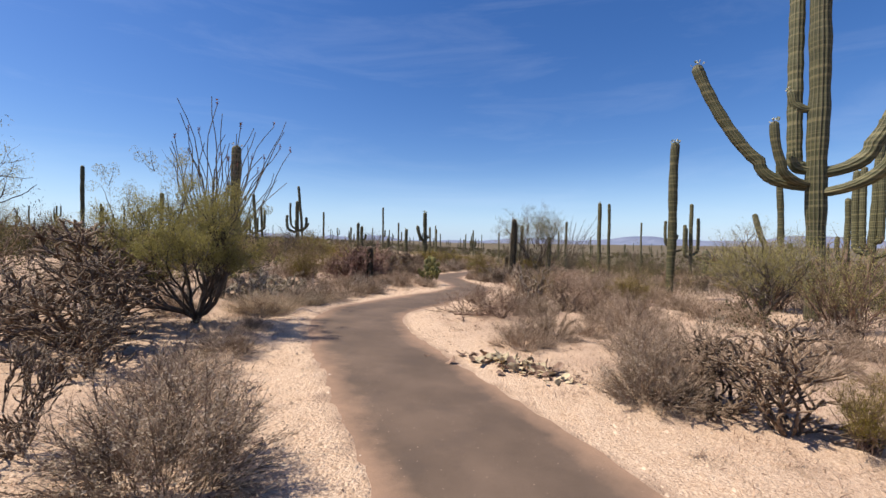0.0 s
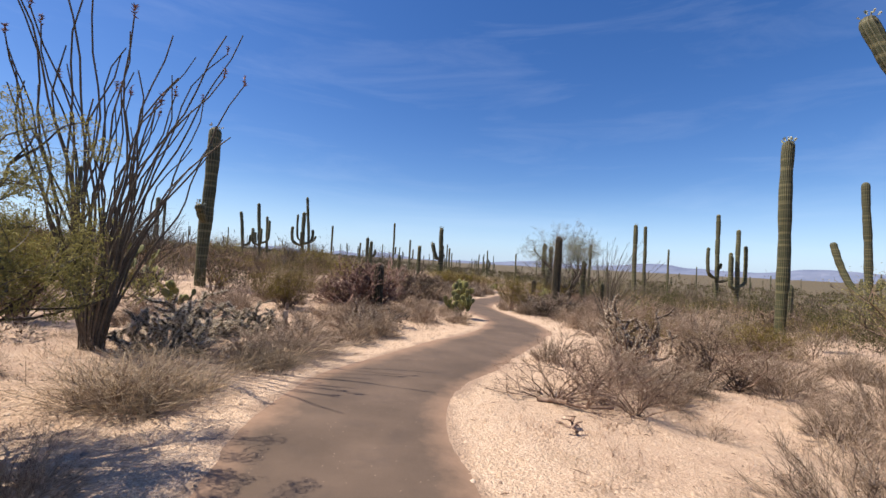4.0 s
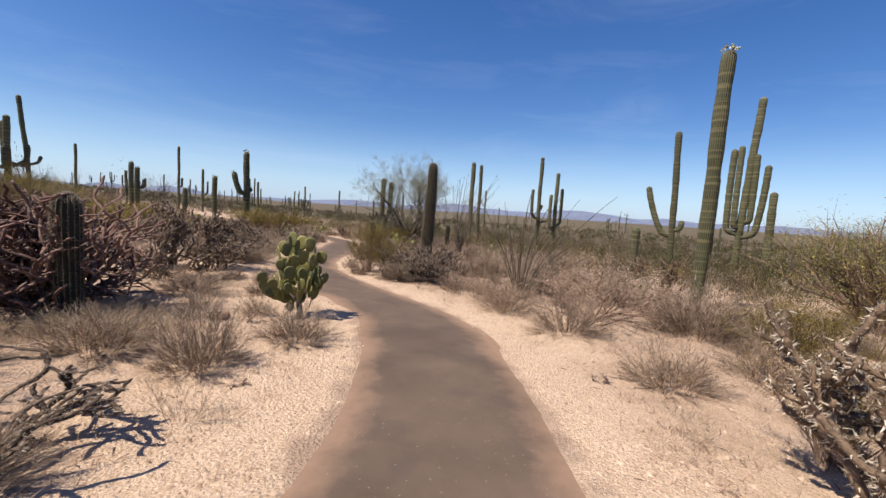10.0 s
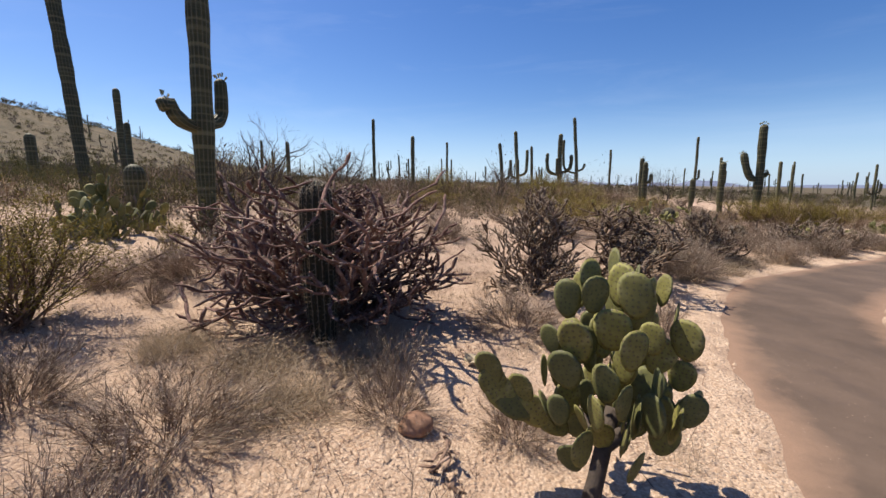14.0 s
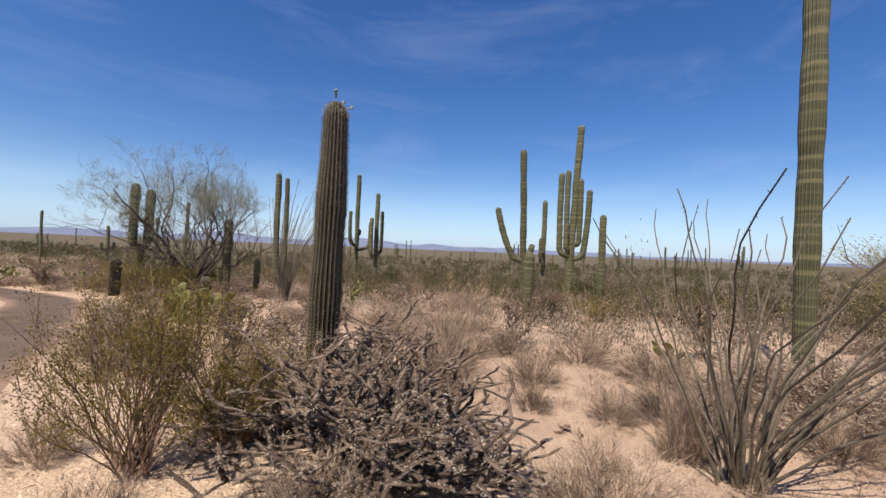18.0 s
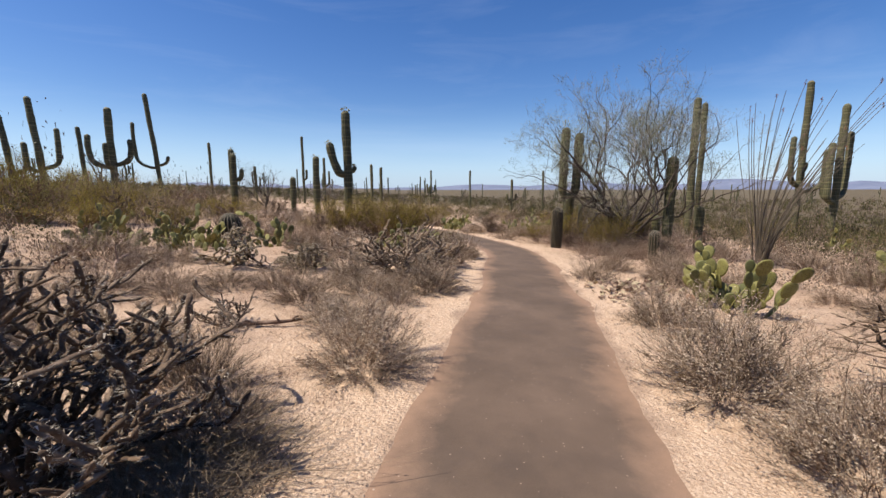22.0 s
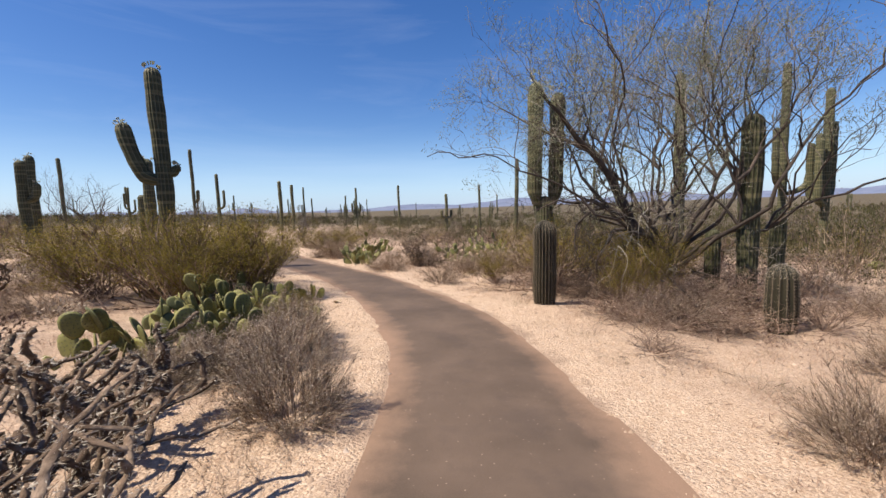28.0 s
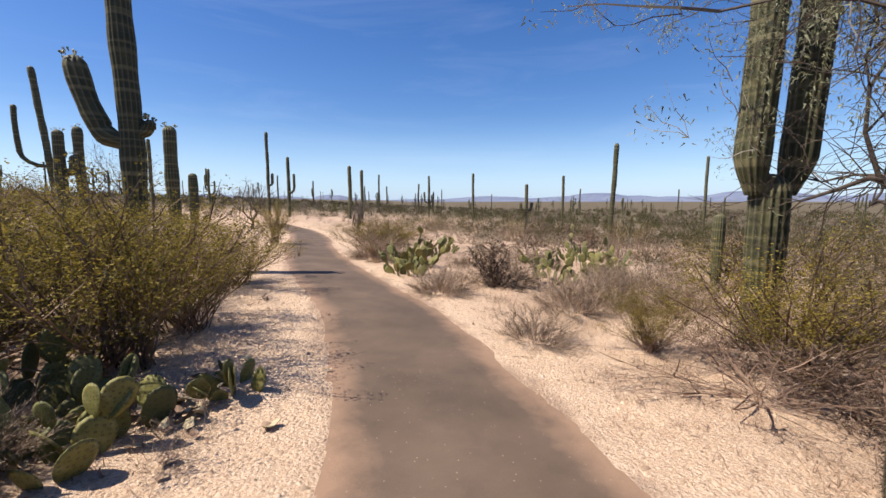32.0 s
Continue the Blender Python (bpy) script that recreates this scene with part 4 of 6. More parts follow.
def bough(tree_ob, thick, points, sag=0.0, leafy=0):
    """One long crooked bough of a tree, with forking twigs along it."""
    random.seed(int(thick * 1000) + len(points) * 7)
    wood, green, ends = Builder(), Builder(), []
    base = tree_ob.location
    knots = [Vector(p) - base for p in points]
    line = [knots[0]]
    for a, b in zip(knots, knots[1:]):
        line += [a.lerp(b, 0.5) + rand_dir() * 0.022, b]
    n = len(line) - 1
    wood.tube(line, [thick * (1 - 0.80 * i / n) for i in range(n + 1)], 8, False)

    def spray(p, d, length, r, level):
        pts, way = [p], d.normalized()
        for _ in range(4):
            way = (way + rand_dir() * 0.38 + Vector((0, 0, 0.03 - sag))).normalized()
            pts.append(pts[-1] + way * (length / 4))
        wood.tube(pts, [r * (1 - 0.13 * i) for i in range(5)], 4 if r > 0.012 else 3, False)
        ends.append(pts[-1])
        if level:
            for k in range(3):
                spray(pts[random.randint(2, 4)], way + rand_dir() * 0.85, length * random.uniform(0.55, 0.85), max(0.0035, r * 0.6), level - 1)
    for i in range(2, n + 1):
        along = (line[i] - line[i - 1]).normalized()
        r = thick * (1 - 0.80 * i / n)
        for _ in range((2 if thick < 0.1 else 1) if i < n else 3):
            spray(line[i], along * 0.8 + rand_dir() + Vector((0, 0, 0.15 - 2 * sag)), random.uniform(0.35, 0.75), max(0.006, 0.30 * r), 2)
    part("limb", wood.mesh("limb", DARK_BARK, True), tree_ob)
    for _ in range(leafy // 10):
        p = random.choice(ends)
        for _ in range(10):
            green.leaf(p + rand_dir() * 0.12, (rand_dir() + Vector((0, 0, -0.9))).normalized(), random.uniform(0.028, 0.058), 0.25)
    if leafy:
        part("leaves", green.mesh("foliage", TREE_LEAF), tree_ob, "sparse grey-green leaves")


def tree(x, y, w, h, seed, leafy=1.0, name="mesquite_tree", label="", limbs=7, thick=0.13, leaf=None, leaf_size=1.0, count=40000, fork=0.15, upright=0.22, levels=5, lean=(0.0, 0.0), drooping=0, bend=0.32, clump=0.11):
    """A desert tree: a short trunk, crooked limbs that fork again and again, fine twigs and small leaves."""
    random.seed(seed)
    fine, green = Builder(), Builder()
    ends, wood = [], [Builder()]

    def branch(p, d, length, r, level, sag=0.0):
        pts, q, way, steps = [p], p, d.normalized(), 4
        for _ in range(steps):
            way = (way + rand_dir() * bend + Vector((0, 0, (0.05 if level > 2 else -0.02) - sag))).normalized()
            q = q + way * (length / steps)
            pts.append(q)
        if r > 0.009:
            wood[-1].tube(pts, [r * (1 - 0.45 * i / steps) for i in range(steps + 1)], 7 if r > 0.05 else 5 if r > 0.02 else 3, False)
        else:
            fine.ribbon(pts, max(r, 0.0042))
        if level == 0:
            ends.extend(pts[1:])
            return
        for k in range(3):
            q = pts[-1] if k == 0 else pts[random.randint(2, 4)]
            if math.hypot(q.x, q.y) > 0.5 * w or q.z > h:
                ends.append(q)
                continue
            side = (way * (1.0 if k == 0 else 0.75) + rand_dir(-0.35, 0.8) * (0.4 if k == 0 else 0.8) + Vector((q.x, q.y, 0)) * (0.25 / w) + Vector((0, 0, upright - sag))).normalized()
            branch(q, side, length * random.uniform(0.62, 0.84), r * (0.66 if k == 0 else 0.5), level - 1, sag)
    top = Vector((lean[0], lean[1], fork * h))
    wood[-1].tube([Vector((0, 0, -0.08)), Vector((0.3 * lean[0], 0.3 * lean[1], 0.3 * top.z)), top * 0.7 + Vector((0.03, 0.02, 0)), top], [thick * 1.5, thick * 1.15, thick, thick * 0.9], 9)
    ob = tagged(holder(name, x, y, land(x, y) - 0.03), label, "tree", "trees of the flats")
    part("trunk", wood.pop().mesh("trunk", DARK_BARK, True), ob, "short dark crooked trunk")
    for i in range(limbs + drooping):
        wood.append(Builder())
        a = 2.4 * i + random.uniform(-0.3, 0.3)
        out = random.uniform(0.3, 1.35)
        start = top * random.uniform(0.35, 1.0)
        if i < limbs:
            branch(start, Vector((math.cos(a) * out, math.sin(a) * out, 1.0)), 0.27 * h * random.uniform(0.8, 1.2), thick * random.uniform(0.45, 0.85), levels)
        else:
            branch(start, Vector((math.cos(a), math.sin(a), 0.35)), 0.15 * w * random.uniform(0.8, 1.1), thick * 0.34, levels - 1, 0.12)
        part("limb", wood.pop().mesh("limb", DARK_BARK, True), ob)
    high = [p for p in ends if p.z > 0.28 * h] or ends
    high = random.sample(high, int(len(high) * 0.45))
    for _ in range(int(count * leafy / 12)):
        p = random.choice(high)
        for _ in range(12):
            green.leaf(p + rand_dir() * clump, (rand_dir() + Vector((0, 0, -0.8))).normalized(), random.uniform(0.026, 0.056) * leaf_size, 0.25)
    part("twigwork", fine.mesh("twigwork", TREE_TWIG), ob)["kind"] = "stuff"
    if leafy > 0:
        part("leaves", green.mesh("foliage", leaf or TREE_LEAF), ob, "small yellow-green leaves" if leaf else "sparse grey-green leaves")
    return ob


def dead_branch(x, y, bearing, long, r, rise, seed, material=None, forks=3):
    """A dry crooked branch lying on the ground, with a few broken side twigs."""
    random.seed(seed)
    b = Builder()
    out = Vector((math.cos(radians(bearing)), math.sin(radians(bearing)), 0))
    pts = []
    for i in range(8):
        u = i / 7
        p = out * (long * u) + Vector((0.06 * math.sin(5 * u + seed), 0.05 * math.sin(7 * u), 0))
        p.z = land(x + p.x, y + p.y) - land(x, y) + r * 0.8 + rise * u
        pts.append(p)
    b.tube(pts, [r * (1.1 - 0.6 * i / 7) for i in range(8)], 7)
    for _ in range(forks):
        i = random.randint(2, 6)
        d = (out * 0.6 + rand_dir(0.1, 0.9)).normalized()
        q = pts[i] + d * long * random.uniform(0.12, 0.28)
        b.tube([pts[i], pts[i].lerp(q, 0.5) + rand_dir() * 0.02, q], [r * 0.55, r * 0.4, r * 0.2], 5)
    tagged(new("dead_branch", b.mesh("dead_branch", material or BROWN_TWIG, True)), "dry broken branch lying on the sandy ground", "branch", "fallen branches").matrix_basis = Matrix.Translation((x, y, land(x, y)))


def stake(x, y, h):
    """A short weathered plant marker with a small plate."""
    ob = tagged(holder("marker_stake", x, y, land(x, y) - 0.03), "short pale weathered marker stake in the scrub", "post")
    b = Builder()
    b.tube([Vector((0, 0, 0)), Vector((0, 0, h * 0.5)), Vector((0.005, 0, h))], [0.03, 0.029, 0.028], 7)
    part("post", b.mesh("post", BROWN_TWIG), ob)
    p = Builder()
    p.tube([Vector((0, -0.03, h * 0.45)), Vector((0, -0.03, h * 0.75))], [0.045, 0.045], 4)
    part("plate", p.mesh("plate", STONE), ob, "pale sun-bleached plate")

# ---- the cacti, one by one ----
NAMED = [(11.2, 12.4), (10.18, 18.4), (-9.9, 19.0), (3.95, 23.26), (30.8, 29.7), (25.4, 30.8), (-1.98, 45.05), (-4.6, 51.5), (7.1, 40.4), (17.7, 46.7), (19.4, 48.2), (27.5, 49.1),
         (28.7, 47.7), (-24.8, 73.0), (-13.0, 89.0), (-20.8, 58.7), (-28.0, 62.0), (-26.8, 60.2), (-2.7, 84.8), (7.5, 102.4), (11.2, 82.4), (-47.8, 54.6), (-46.8, 52.7)]


def named_saguaros():
    many = "giant many-armed saguaro cactus rising above the scrub"
    plain = "tall single-columned saguaro cactus standing in the scrub"
    saguaro(11.2, 12.4, 10.5, 0.37, [(4.1, 150, 1.4, 3.4, 0.22, 1.7), (4.15, 175, 1.0, 1.3, 0.16, 0.2), (4.5, -30, 1.2, 3.8, 0.26, 1.2), (4.6, 138, 0.52, 6.2, 0.25), (3.9, -60, 1.6, 0.9, 0.22, 0.8), (6.4, 150, 0.6, 0.35, 0.16)], buds=12, label=many)
    saguaro(10.18, 18.4, 5.96, 0.26, buds=26, ribs=20, lean=(0.1, 0), label=plain)
    saguaro(-9.42, 18.4, 5.6, 0.29, [(2.3, 285, 0.62, 0.12, 0.18, 0.10), (2.4, 118, 0.55, 0.7, 0.17)], lean=(0.15, 0.1), buds=8, label="stout saguaro cactus with two short arms")
    saguaro(3.95, 23.26, 2.74, 0.26, buds=3, spines=True, lean=(0.06, 0.05), ribs=22, taper=0.34, label="thick young saguaro column covered in pale spines")
    saguaro(30.8, 29.7, 10.6, 0.36, [(3.2, 124, 0.85, 5.6, 0.28), (3.0, -56, 0.9, 4.6, 0.28, 0.3), (3.6, 150, 0.5, 5.6, 0.26), (4.0, -80, 0.5, 4.6, 0.26)], lean=(0.3, -0.4), label=many)
    saguaro(25.4, 30.8, 7.7, 0.30, [(2.6, 124, 0.8, 2.9, 0.26, 0.9), (3.0, -56, 0.5, 0.4, 0.24)], lean=(-0.25, 0.2), label="pale saguaro cactus with one long side arm")
    saguaro(31.4, 32.0, 5.2, 0.27, [(2.6, 190, 0.9, 1.4, 0.2)], label=plain)
    saguaro(29.7, 27.1, 3.83, 0.33, label=plain)
    saguaro(16.98, 26.6, 1.07, 0.30, label="short barrel-shaped young saguaro cactus")
    saguaro(-1.98, 45.05, 4.62, 0.30, [(2.55, 190, 0.5, 1.25, 0.25, 0.28), (2.7, 10, 0.32, 0.10, 0.15)], buds=26, label="saguaro cactus with a curved arm and flower buds")
    saguaro(-4.6, 51.5, 2.95, 0.30, buds=14, label=plain)
    saguaro(-11.9, 57.7, 3.9, 0.30, buds=8, label=plain)
    saguaro(-10.9, 55.2, 3.35, 0.30, [(2.3, 0, 0.5, 0.5, 0.2)], buds=8, label=plain)
    saguaro(-8.0, 60.0, 1.9, 0.34, label="short dark saguaro column")
    saguaro(17.7, 46.7, 6.05, 0.30, buds=8, label=plain)
    saguaro(19.4, 48.2, 6.1, 0.24, label=plain)
    saguaro(27.5, 49.1, 7.85, 0.30, [(3.6, 200, 1.3, 2.4, 0.22), (4.6, 20, 0.5, 0.3, 0.2), (3.2, 330, 1.2, 0.5, 0.2)], label="tall saguaro cactus with low curved arms")
    saguaro(28.7, 47.7, 6.15, 0.30, [(2.6, 190, 0.8, 3.3, 0.24), (2.9, 20, 1.1, 3.6, 0.24), (2.8, 100, 0.7, 2.8, 0.24)], label=many)
    saguaro(-24.8, 73.0, 10.95, 0.34, [(3.6, 190, 1.9, 3.6, 0.24), (3.9, 10, 1.0, 0.4, 0.24)], lean=(-0.9, 0), fine=False, label="very tall leaning saguaro cactus with a curved arm")
    saguaro(-13.0, 89.0, 8.7, 0.28, [(3.6, 40, 0.5, 1.2, 0.22)], fine=False, label=plain)
    saguaro(-20.8, 58.7, 6.95, 0.36, [(3.0, 200, 1.3, 1.6, 0.25), (3.2, 10, 1.2, 1.2, 0.25), (2.9, 280, 0.9, 1.3, 0.22)], label="saguaro cactus with two wide upturned arms")
    saguaro(-28.0, 62.0, 8.25, 0.34, [(2.7, 30, 1.1, 2.6, 0.25), (2.4, 200, 0.9, 1.8, 0.25), (2.2, 300, 1.4, 1.6, 0.22)], lean=(-0.6, 0), fine=False, label=many)
    saguaro(-30.6, 62.5, 7.0, 0.32, [(2.2, 20, 0.9, 1.0, 0.25)], lean=(-0.7, 0), fine=False, label=plain)
    saguaro(-31.5, 71.9, 7.3, 0.3, lean=(-0.3, 0), fine=False, label=plain)
    saguaro(-2.7, 84.8, 4.42, 0.30, fine=False, label=plain)
    saguaro(-1.4, 85.5, 4.0, 0.26, fine=False, label=plain)
    saguaro(7.5, 102.4, 4.4, 0.24, [(2.4, 190, 0.7, 1.3, 0.2), (2.5, 10, 0.7, 1.0, 0.2)], fine=False, label=plain)
    saguaro(11.2, 82.4, 3.5, 0.2, fine=False, label=plain)
    saguaro(16.1, 78.3, 2.15, 0.26, [(1.9, 190, 0.6, 0.6, 0.2), (1.9, 10, 0.6, 0.6, 0.2)], fine=False, label=plain)
    saguaro(26.6, 94.8, 4.1, 0.28, fine=False, label=plain)
    saguaro(20.4, 68.8, 5.05, 0.27, lean=(0.25, 0), label=plain)
    saguaro(-25.2, 86.8, 7.4, 0.28, fine=False, label=plain)
    saguaro(-47.8, 54.6, 10.9, 0.34, fine=False, label=plain)
    saguaro(-32.0, 46.9, 6.55, 0.30, fine=False, label=plain)
    saguaro(-46.5, 40.5, 6.5, 0.34, fine=False, label=plain)
    saguaro(-51.8, 75.6, 9.6, 0.30, fine=False, label=plain)
    saguaro(-24.2, 18.6, 14.5, 0.38, lean=(-1.5, -0.4), label="very tall slim saguaro cactus near the foot of the hill")
    saguaro(-13.6, 18.1, 1.75, 0.36, label="short barrel-shaped young saguaro cactus")
    saguaro(-40.0, 23.3, 8.6, 0.34, fine=False, label=plain)
    saguaro(-43.5, 24.5, 6.6, 0.34, fine=False, label=plain)
    saguaro(-34.5, 17.8, 4.3, 0.40, fine=False, label="short dark saguaro column")
    saguaro(40.3, 83.8, 5.8, 0.25, fine=False, label=plain)
    # the twin-stemmed saguaro under the mesquite tree
    z0 = land(7.45, 40.6)
    twin = tagged(holder("saguaro_cactus", 7.45, 40.6, z0 - 0.05), "old saguaro cactus forking into two thick stems", "cactus", "saguaros of the flats")
    hs, rs = domed(2.1, 0.205, 0.14)
    part("trunk", ribbed([Vector((0, 0, h)) for h in hs], rs, 17), twin)
    for dx, tall, lean in ((-0.27, 2.85, 0.03), (0.29, 2.65, 0.05)):
        hs, rs = domed(tall, 0.178, 0.14)
        rs = [r * (0.62 + 0.38 * min(1, h / 0.35)) * (1 + 0.10 * max(0, 1 - abs(h - 0.5) / 0.5)) for h, r in zip(hs, rs)]
        stem = part("arm", ribbed([Vector((dx * (0.72 + 0.28 * min(1, h / 0.4)) + lean * h / tall, -0.1 * h / tall, h + 1.87)) for h in hs], rs, 15), twin)
        part("flower_crown", bud_mesh(0.2, 8), stem, "", Matrix.Translation((dx + lean, -0.1, tall + 2.0)))
    young = "short dark young saguaro column near the mesquite tree"
    saguaro(5.87, 37.86, 0.22, 0.285, spines=True, ribs=22, label="thick ribbed young saguaro column beside the path")
    saguaro(7.98, 35.5, -0.38, 0.25, spines=True, ribs=14, label=young)
    saguaro(9.6, 37.2, 1.95, 0.25, ribs=16, label="thick saguaro column among mesquite branches")
    saguaro(9.72, 38.0, -0.1, 0.20, label=young)
    saguaro(11.37, 37.95, 0.22, 0.2, label=young)
    saguaro(9.6, 43.9, 0.15, 0.15, label=young)
    saguaro(-3.0, 17.05, 1.18, 0.20, spines=True, ribs=16, label="bristly young saguaro column inside a cholla mound")
    saguaro(-4.85, 37.5, 0.14, 0.48, spines=True, ribs=18, name="barrel_cactus", group="barrel cacti", label="round barrel cactus with reddish spines")


named_saguaros()
far_saguaros()
make_shapes()
grow("red_sprawl", -3.45, 17.5, 2.75, 1.7)
grow("red", -3.4, 17.75, 2.0, 1.5)
grow("red_sprawl", -4.3, 17.4, 1.9, 1.0)
grow("stag", -4.54, 5.21, 2.41, 1.52)
grow("leafy", -1.50, 2.21, 1.31, 0.85)
grow("stag", -2.42, 2.33, 0.62, 0.67)
grow("bursage", -2.49, 4.00, 0.99, 0.40)
grow("bursage", 1.25, 6.35, 1.2, 0.65)
grow("leafy", 2.15, 4.21, 1.15, 0.85)
grow("stag", 2.99, 3.54, 1.48, 1.01)
grow("creosote", 3.37, 3.20, 0.79, 0.59)
grow("bare", 4.75, 16.69, 3.08, 1.65)
grow("bare", 0.55, 9.55, 1.5, 1.15)
grow("bursage", -3.16, 10.33, 1.91, 0.51)
grow("straw", -3.52, 8.18, 1.39, 0.58)
grow("bursage", 3.47, 5.48, 1.27, 0.86)
grow("leafy", 7.53, 18.43, 3.12, 1.04)
grow("bursage", -2.0, 18.75, 1.4, 0.5)
grow("tan_sprawl", -4.5, 9.75, 1.2, 0.95)
grow("tan_sprawl", -4.9, 11.1, 1.5, 0.75)
grow("bursage", -3.5, 7.9, 1.1, 0.52)
grow("bare", 3.9, 11.2, 2.0, 1.4)
grow("cholla", 3.30, 11.14, 1.29, 0.89)
grow("bursage", 1.85, 7.04, 1.4, 0.72)
grow("bursage", 4.27, 10.87, 1.33, 0.71)
grow("bursage", 3.50, 8.25, 0.82, 0.87)
grow("creosote", -5.08, 15.2, 2.2, 1.15)
grow("bare", -6.6, 15.9, 1.8, 0.7)
grow("bursage", -3.47, 9.77, 1.01, 0.42)
grow("bursage", -5.15, 8.04, 0.67, 0.37)
grow("bursage", -2.95, 6.5, 0.6, 0.36)
grow("creosote", -7.30, 10.53, 1.61, 1.48)
grow("cholla", -8.22, 14.27, 1.22, 0.72)
grow("straw", -3.05, 9.53, 0.90, 0.43)
grow("antler", -2.6, 13.15, 1.0, 0.78)
grow("sprawl", -2.9, 14.05, 1.1, 0.66)
grow("bare", 1.15, 10.09, 1.91, 1.46)
grow("bare", 1.36, 9.17, 1.22, 1.12)
grow("bursage", 6.1, 18.5, 0.9, 0.5)
grow("bursage", 3.36, 17.63, 1.55, 0.79)
grow("bursage", 5.96, 15.52, 2.13, 1.17)
grow("creosote", -14.13, 29.81, 3.70, 1.05)
grow("cholla", -2.02, 21.42, 2.74, 1.41)
grow("bursage", -0.57, 15.86, 1.09, 0.54)
grow("bursage", -1.45, 15.05, 0.95, 0.75)
grow("sprawl", -2.4, 13.85, 1.4, 0.66)
grow("bursage", -2.35, 13.5, 0.9, 0.5)
grow("bursage", -2.2, 12.5, 1.2, 0.55)
grow("bursage", -2.95, 13.3, 1.2, 0.55)
grow("bursage", -3.7, 14.2, 1.3, 0.55)
grow("bare", -3.0, 12.6, 1.1, 0.5)
grow("verde", -12.9, 40.9, 4.5, 1.9)
grow("bare", -2.3, 25.0, 1.3, 0.5)
grow("leafy", -1.9, 24.4, 1.1, 0.45)
grow("creosote", -10.75, 41.3, 3.6, 1.5)
grow("creosote", -7.8, 45.0, 2.8, 1.15)
grow("verde", -14.8, 49.7, 5.0, 1.6)
grow("creosote", -9.5, 38.5, 2.6, 1.0)
grow("bursage", -2.36, 30.55, 1.1, 0.35)
grow("bursage", -4.3, 32.8, 1.4, 0.45)
grow("creosote", -7.6, 39.4, 2.2, 0.9)
grow("bare", -3.09, 14.61, 1.16, 0.53)
grow("straw", -2.42, 12.64, 0.89, 0.41)
grow("bursage", 3.41, 15.89, 1.38, 0.76)
grow("bursage", 3.17, 13.9, 1.3, 0.62)
grow("bursage", 6.30, 16.18, 1.09, 0.56)
grow("open", 3.0, 12.4, 1.35, 1.2)
grow("antler", 2.4, 11.9, 1.55, 1.35)
grow("leafy", 1.98, 10.83, 1.15, 0.57)
grow("leafy", 2.5, 10.5, 1.1, 0.6)
grow("bursage", 0.97, 11.59, 0.86, 0.58)
grow("creosote", 6.56, 14.41, 1.91, 1.03)
grow("bursage", 5.18, 12.50, 1.15, 0.64)
grow("bursage", 10.04, 25.36, 2.59, 0.80)
grow("bursage", -2.31, 15.61, 1.12, 0.55)
grow("bursage", -1.63, 16.66, 0.64, 0.54)
grow("broad_stag", -1.64, 26.1, 2.15, 1.25)
grow("bursage", 3.48, 19.88, 1.27, 0.58)
grow("bursage", 3.63, 18.37, 1.16, 0.65)
grow("wide_sprawl", 4.4, 23.5, 1.9, 1.0)
grow("bursage", 3.28, 21.17, 1.38, 0.35)
grow("bursage", -1.01, 17.07, 0.58, 0.36)
grow("leafy", -0.40, 28.75, 1.2, 0.42)
grow("bursage", -3.19, 15.09, 0.93, 0.56)
grow("bursage", -5.14, 16.29, 0.39, 0.36)
grow("bursage", -5.91, 16.03, 0.58, 0.44)
grow("straw", -3.70, 16.06, 0.68, 0.31)
grow("creosote", -8.14, 17.37, 0.64, 0.59)
grow("creosote", -5.87, 28.11, 3.49, 1.28)
grow("chain", -1.85, 22.6, 1.15, 1.1)
grow("leafy", -1.35, 23.9, 1.1, 0.7)
grow("leafy", -0.10, 27.6, 1.2, 0.72)
grow("bursage", -0.91, 18.84, 0.72, 0.44)
grow("bursage", -0.85, 19.91, 0.56, 0.51)
grow("bursage", -0.55, 19.02, 0.34, 0.38)
grow("creosote", 1.9, 22.7, 1.4, 1.5)
grow("creosote", 2.5, 22.5, 1.1, 0.95)
grow("leafy", 2.25, 21.15, 1.1, 0.6)
grow("bursage", 1.45, 21.9, 0.6, 0.5)
grow("stag", -2.75, 20.35, 1.9, 1.45)
grow("stag", -2.6, 20.1, 1.6, 1.2)
grow("bursage", 6.22, 23.12, 1.51, 1.19)
grow("sprawl", -1.67, 28.57, 0.7, 0.65)
grow("bursage", 3.79, 19.06, 0.65, 0.48)
grow("bursage", 1.15, 33.0, 1.3, 0.5)
grow("creosote", 0.15, 43.85, 2.88, 1.13)
grow("bursage", -1.48, 20.41, 0.52, 0.37)
grow("wide_sprawl", 3.0, 21.45, 2.7, 1.15)
grow("bursage", 6.54, 21.68, 1.09, 0.77)
grow("bursage", 5.30, 21.17, 0.55, 0.43)
grow("bursage", 4.14, 20.08, 0.52, 0.43)
grow("bursage", 5.52, 20.34, 0.63, 0.51)
grow("bursage", 5.10, 19.63, 0.57, 0.92)
grow("bursage", 5.02, 17.86, 0.70, 0.56)
grow("bursage", 9.07, 17.24, 1.85, 0.64)
grow("cholla", 9.08, 23.33, 1.31, 0.94)
grow("bursage", 13.95, 27.88, 2.22, 0.91)
grow("creosote", 16.49, 23.59, 1.69, 0.89)
grow("bursage", 15.04, 16.66, 1.96, 0.75)
grow("bursage", 8.43, 26.30, 2.44, 0.90)
